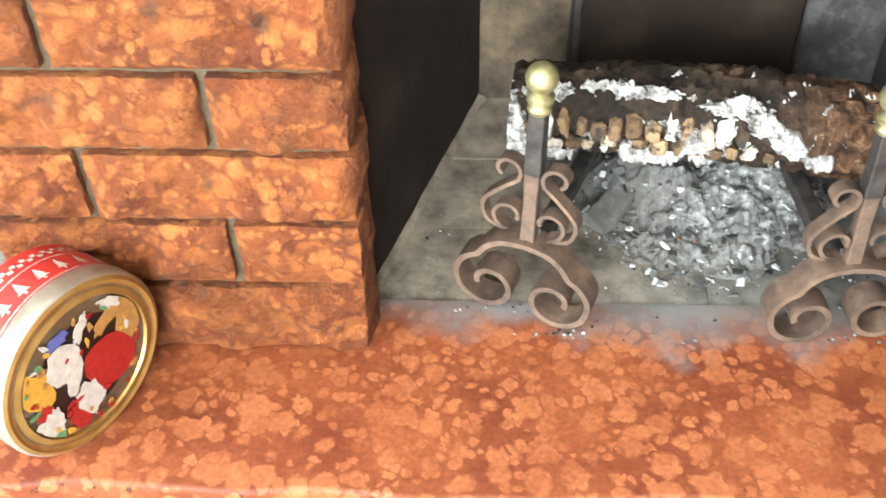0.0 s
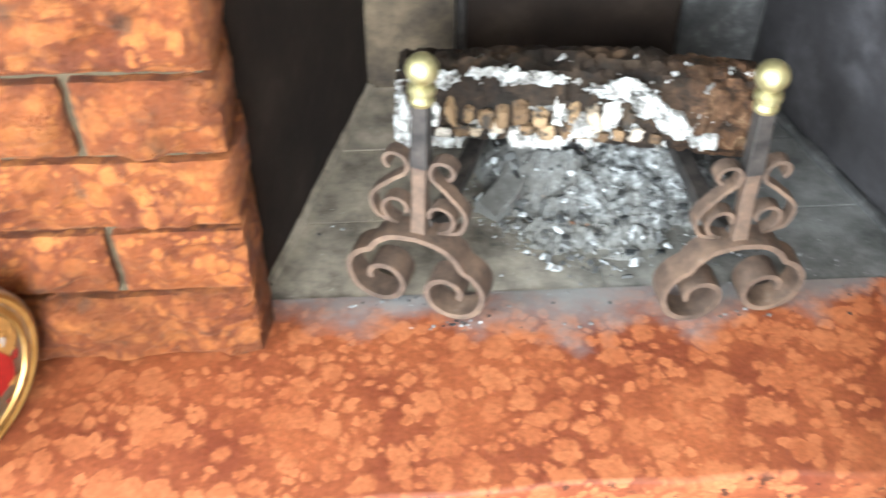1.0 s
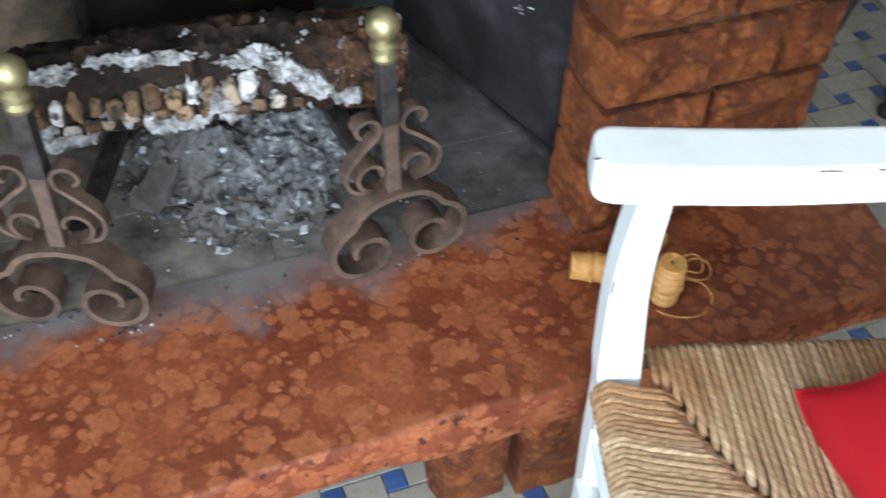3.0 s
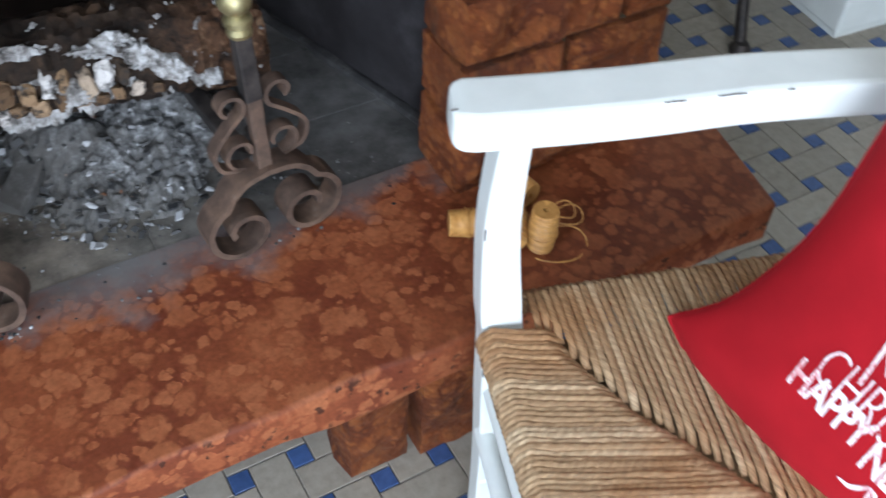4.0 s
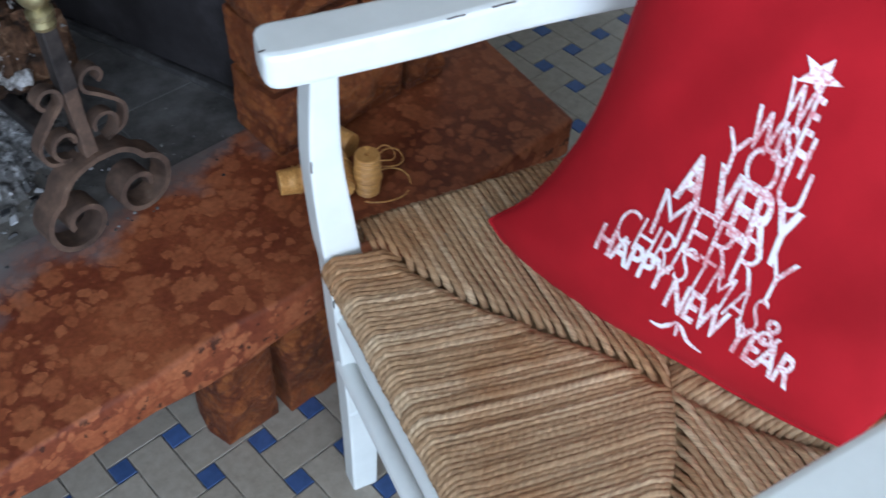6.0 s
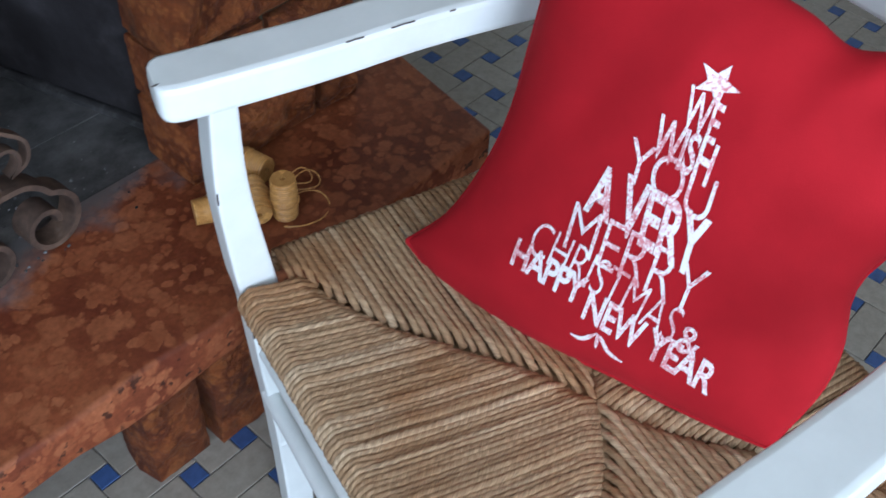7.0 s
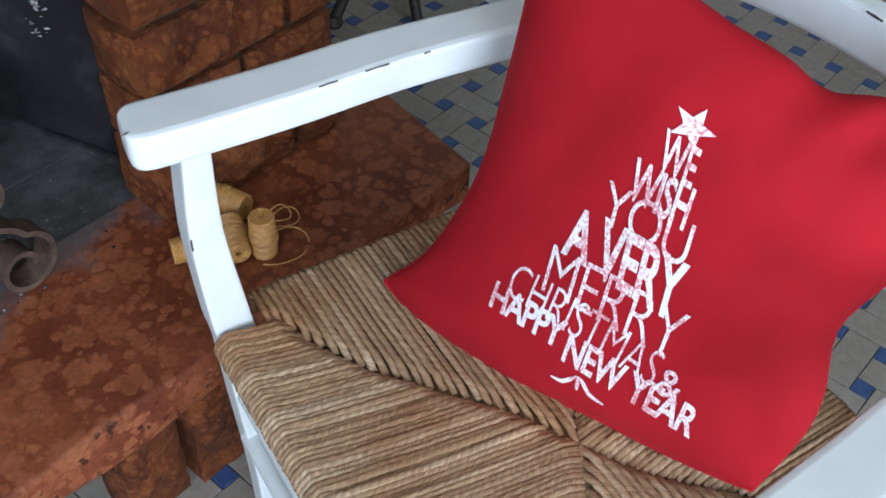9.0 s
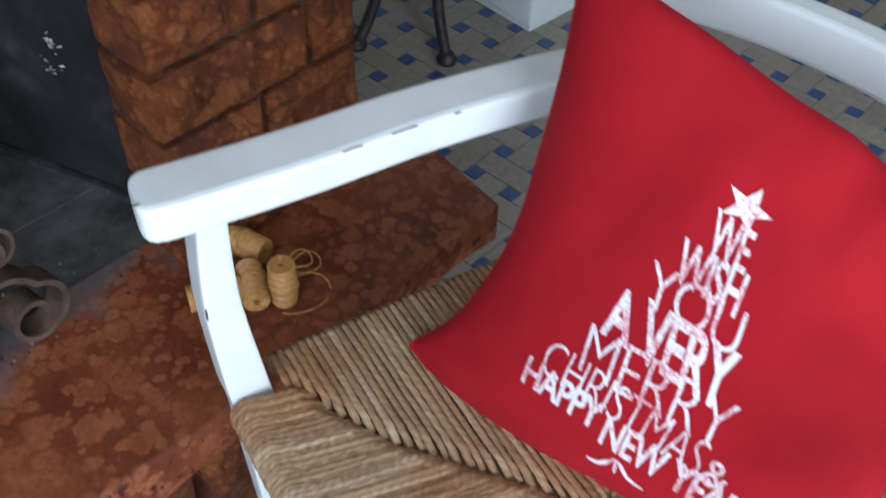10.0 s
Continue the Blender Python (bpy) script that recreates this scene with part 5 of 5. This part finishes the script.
def courses(parent, x0, x1, y0, y1, joints_a, joints_b, inner):
    z, k = SLAB, 0
    while z < 1.30:
        top = SLAB + 0.088 + 0.080 * k
        cuts = [x0] + (joints_a if k % 2 else joints_b) + [x1]
        for i, (a, c) in enumerate(zip(cuts, cuts[1:])):
            g = 0.0045
            lo = (a + (g if i else 0), y0, z + (g if k else 0.0))
            hi = (c - (g if i < len(cuts) - 2 else 0), y1 if (i in (0, len(cuts) - 2)) else y0 + 0.1, top - g)
            sd = 1 if (inner > 0 and i == len(cuts) - 2) or (inner < 0 and i == len(cuts) - 2) else (-1 if i == 0 else 0)
            part("stone_block", rock(lo, hi, 0.021, k * 7.3 + i * 3.1 + inner, -1, sd), stone, parent, "", True)
        z, k = top, k + 1


courses(PILLAR_L, -0.395, -0.054, 0.777, 0.86, [-0.171], [-0.292], 1)
courses(PILLAR_R, 0.612, 0.862, 0.777, 0.86, [0.733], [0.800], -1)

for i, (a, c, y0, top) in enumerate(((0.428, 0.501, 0.668, 0.222), (0.514, 0.600, 0.658, 0.200), (0.604, 0.70, 0.668, 0.222))):
    ob = new("support_block", mesh_of(rock((a, y0, 0.0), (c, 0.735, top), 0.014, 40 + i * 5, -1, -1 if i == 0 else 0), "support_block", stone, True))
    tagged(ob, "rough red stone block propping the hearth slab", "stone block", "stone blocks under the hearth")

# fire bricks
bedm = bpy.data.objects["hearth_bed"]
rs = random.Random(4)
for ya, yb, xs in ((0.846, 0.958, (-0.06, 0.14, 0.30, 0.50, 0.665)), (0.962, 1.085, (-0.06, 0.06, 0.25, 0.46, 0.665)), (1.089, 1.215, (0.0, 0.16, 0.36, 0.62))):
    for a, c in zip(xs, xs[1:]):
        d = rs.uniform(-0.001, 0.001)
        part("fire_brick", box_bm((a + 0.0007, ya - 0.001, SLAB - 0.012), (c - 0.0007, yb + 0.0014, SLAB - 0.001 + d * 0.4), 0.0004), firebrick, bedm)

for name, a, c in (("joint_west", (-0.056, 0.866), (0.052, 1.212)), ("joint_east", (0.654, 0.85), (0.541, 1.212))):
    bm = bmesh.new()
    pts = [Vector((a[0] + (c[0] - a[0]) * t, a[1] + (c[1] - a[1]) * t, SLAB + 0.002 + 0.002 * noise.noise(Vector((t * 9, a[0], 0))))) for t in np.linspace(0, 1, 24)]
    sweep(bm, pts, 8, [0.0085 + 0.004 * noise.noise(Vector((t * 14, a[0] * 7, 3))) for t in np.linspace(0, 1, 24)], 0.8)
    solid(name, bm, firebrick if "west" in name else dusty_plate, "crumbling ash-grey mortar joint along the firebox wall", "joint", "structure", True)

# paint splashes on the sooty side wall
bm = bmesh.new()
rs = random.Random(9)
wall_dir = Vector((-0.113, 0.37, 0)).normalized()
wall_n = Vector((-0.37, -0.113, 0)).normalized()
for t, z, s, n in ((0.130, 0.478, 0.005, 16), (0.140, 0.450, 0.007, 9)):
    for _ in range(n):
        c = Vector((0.655, 0.845, 0)) + wall_dir * (t + rs.gauss(0, s)) + Vector((0, 0, z + rs.gauss(0, s))) + wall_n * 0.0006
        k = rs.uniform(0.001, 0.0035)
        smear = (wall_dir * rs.uniform(0.5, 1.0) - Vector((0, 0, rs.uniform(0.2, 0.9)))).normalized()
        lump(bm, c, (k * rs.uniform(1.2, 2.4), k * 0.5, 0.0007), rs, Matrix((smear, wall_n.cross(smear), wall_n)).transposed(), 0.5)
solid("ash_splash", bm, crust, "white ash splashes on the sooty firebox wall", "ash", "stuff")

# floor tiles
TL_, TS = 0.0742, 0.36 * 0.0742
OX, OY = 0.536 - TS / 2, 0.649 - TS / 2
JT = 0.0008


def tile_bm(sx, sy):
    bm = bmesh.new()
    b_ = 0.0008
    lo = [bm.verts.new((x * sx / 2, y * sy / 2, -0.006)) for x, y in ((-1, -1), (1, -1), (1, 1), (-1, 1))]
    md = [bm.verts.new((x * sx / 2, y * sy / 2, -b_)) for x, y in ((-1, -1), (1, -1), (1, 1), (-1, 1))]
    hi = [bm.verts.new((x * (sx / 2 - b_), y * (sy / 2 - b_), 0)) for x, y in ((-1, -1), (1, -1), (1, 1), (-1, 1))]
    for a, c in ((lo, md), (md, hi)):
        for k in range(4):
            bm.faces.new((a[k], a[(k + 1) % 4], c[(k + 1) % 4], c[k]))
    bm.faces.new(hi)
    return bm


LONG, SHORT = TL_ + TS - 2 * JT, TL_ - TS - 2 * JT
me_dot = mesh_of(tile_bm(TS - 2 * JT, TS - 2 * JT), "blue_tile", blue)
me_h = mesh_of(tile_bm(LONG, SHORT), "cream_tile", cream)
me_v = mesh_of(tile_bm(SHORT, LONG), "cream_tile_upright", cream)
verts = {"blue": ([], []), "cream": ([], [])}
for i in range(-20, 32):
    for j in range(-32, 18):
        x, y = OX + i * TL_, OY + j * TL_
        if not (X0 < x < X1 - 0.1 and Y0 < y < Y1 - 0.1) or (x < -0.6 or y < -1.0):
            continue
        near = 0.15 < x < 0.90 and 0.30 < y < 0.80
        horiz = (i + j) % 2 == 0
        items = [("blue", me_dot, x + TS / 2, y + TS / 2, TS - 2 * JT, TS - 2 * JT)]
        if horiz:
            items.append(("cream", me_h, x + (TL_ + TS) / 2, y + TS + (TL_ - TS) / 2, LONG, SHORT))
        else:
            items.append(("cream", me_v, x + TS + (TL_ - TS) / 2, y + (TL_ + TS) / 2, SHORT, LONG))
        for key, me, cx, cy, sx, sy in items:
            if near:
                ob = new("blue_tile" if key == "blue" else "cream_tile", me)
                ob.parent = floor
                ob.location = (cx, cy, 0)
            else:
                vs, fs = verts[key]
                o = len(vs)
                b_ = 0.0008
                for zz, ins in ((-0.006, 0), (-b_, 0), (0, b_)):
                    vs += [(cx + a * (sx / 2 - ins), cy + c * (sy / 2 - ins), zz) for a, c in ((-1, -1), (1, -1), (1, 1), (-1, 1))]
                for r_ in (0, 4):
                    fs += [(o + r_ + k, o + r_ + (k + 1) % 4, o + r_ + 4 + (k + 1) % 4, o + r_ + 4 + k) for k in range(4)]
                fs.append((o + 8, o + 9, o + 10, o + 11))
for key, mat in (("blue", blue), ("cream", cream)):
    me = bpy.data.meshes.new(key + "_tiles")
    me.from_pydata(verts[key][0], [], verts[key][1])
    me.materials.append(mat)
    ob = new(key + "_tiles", me)
    ob.parent = floor
    tagged(ob, "", "", "", "stuff")
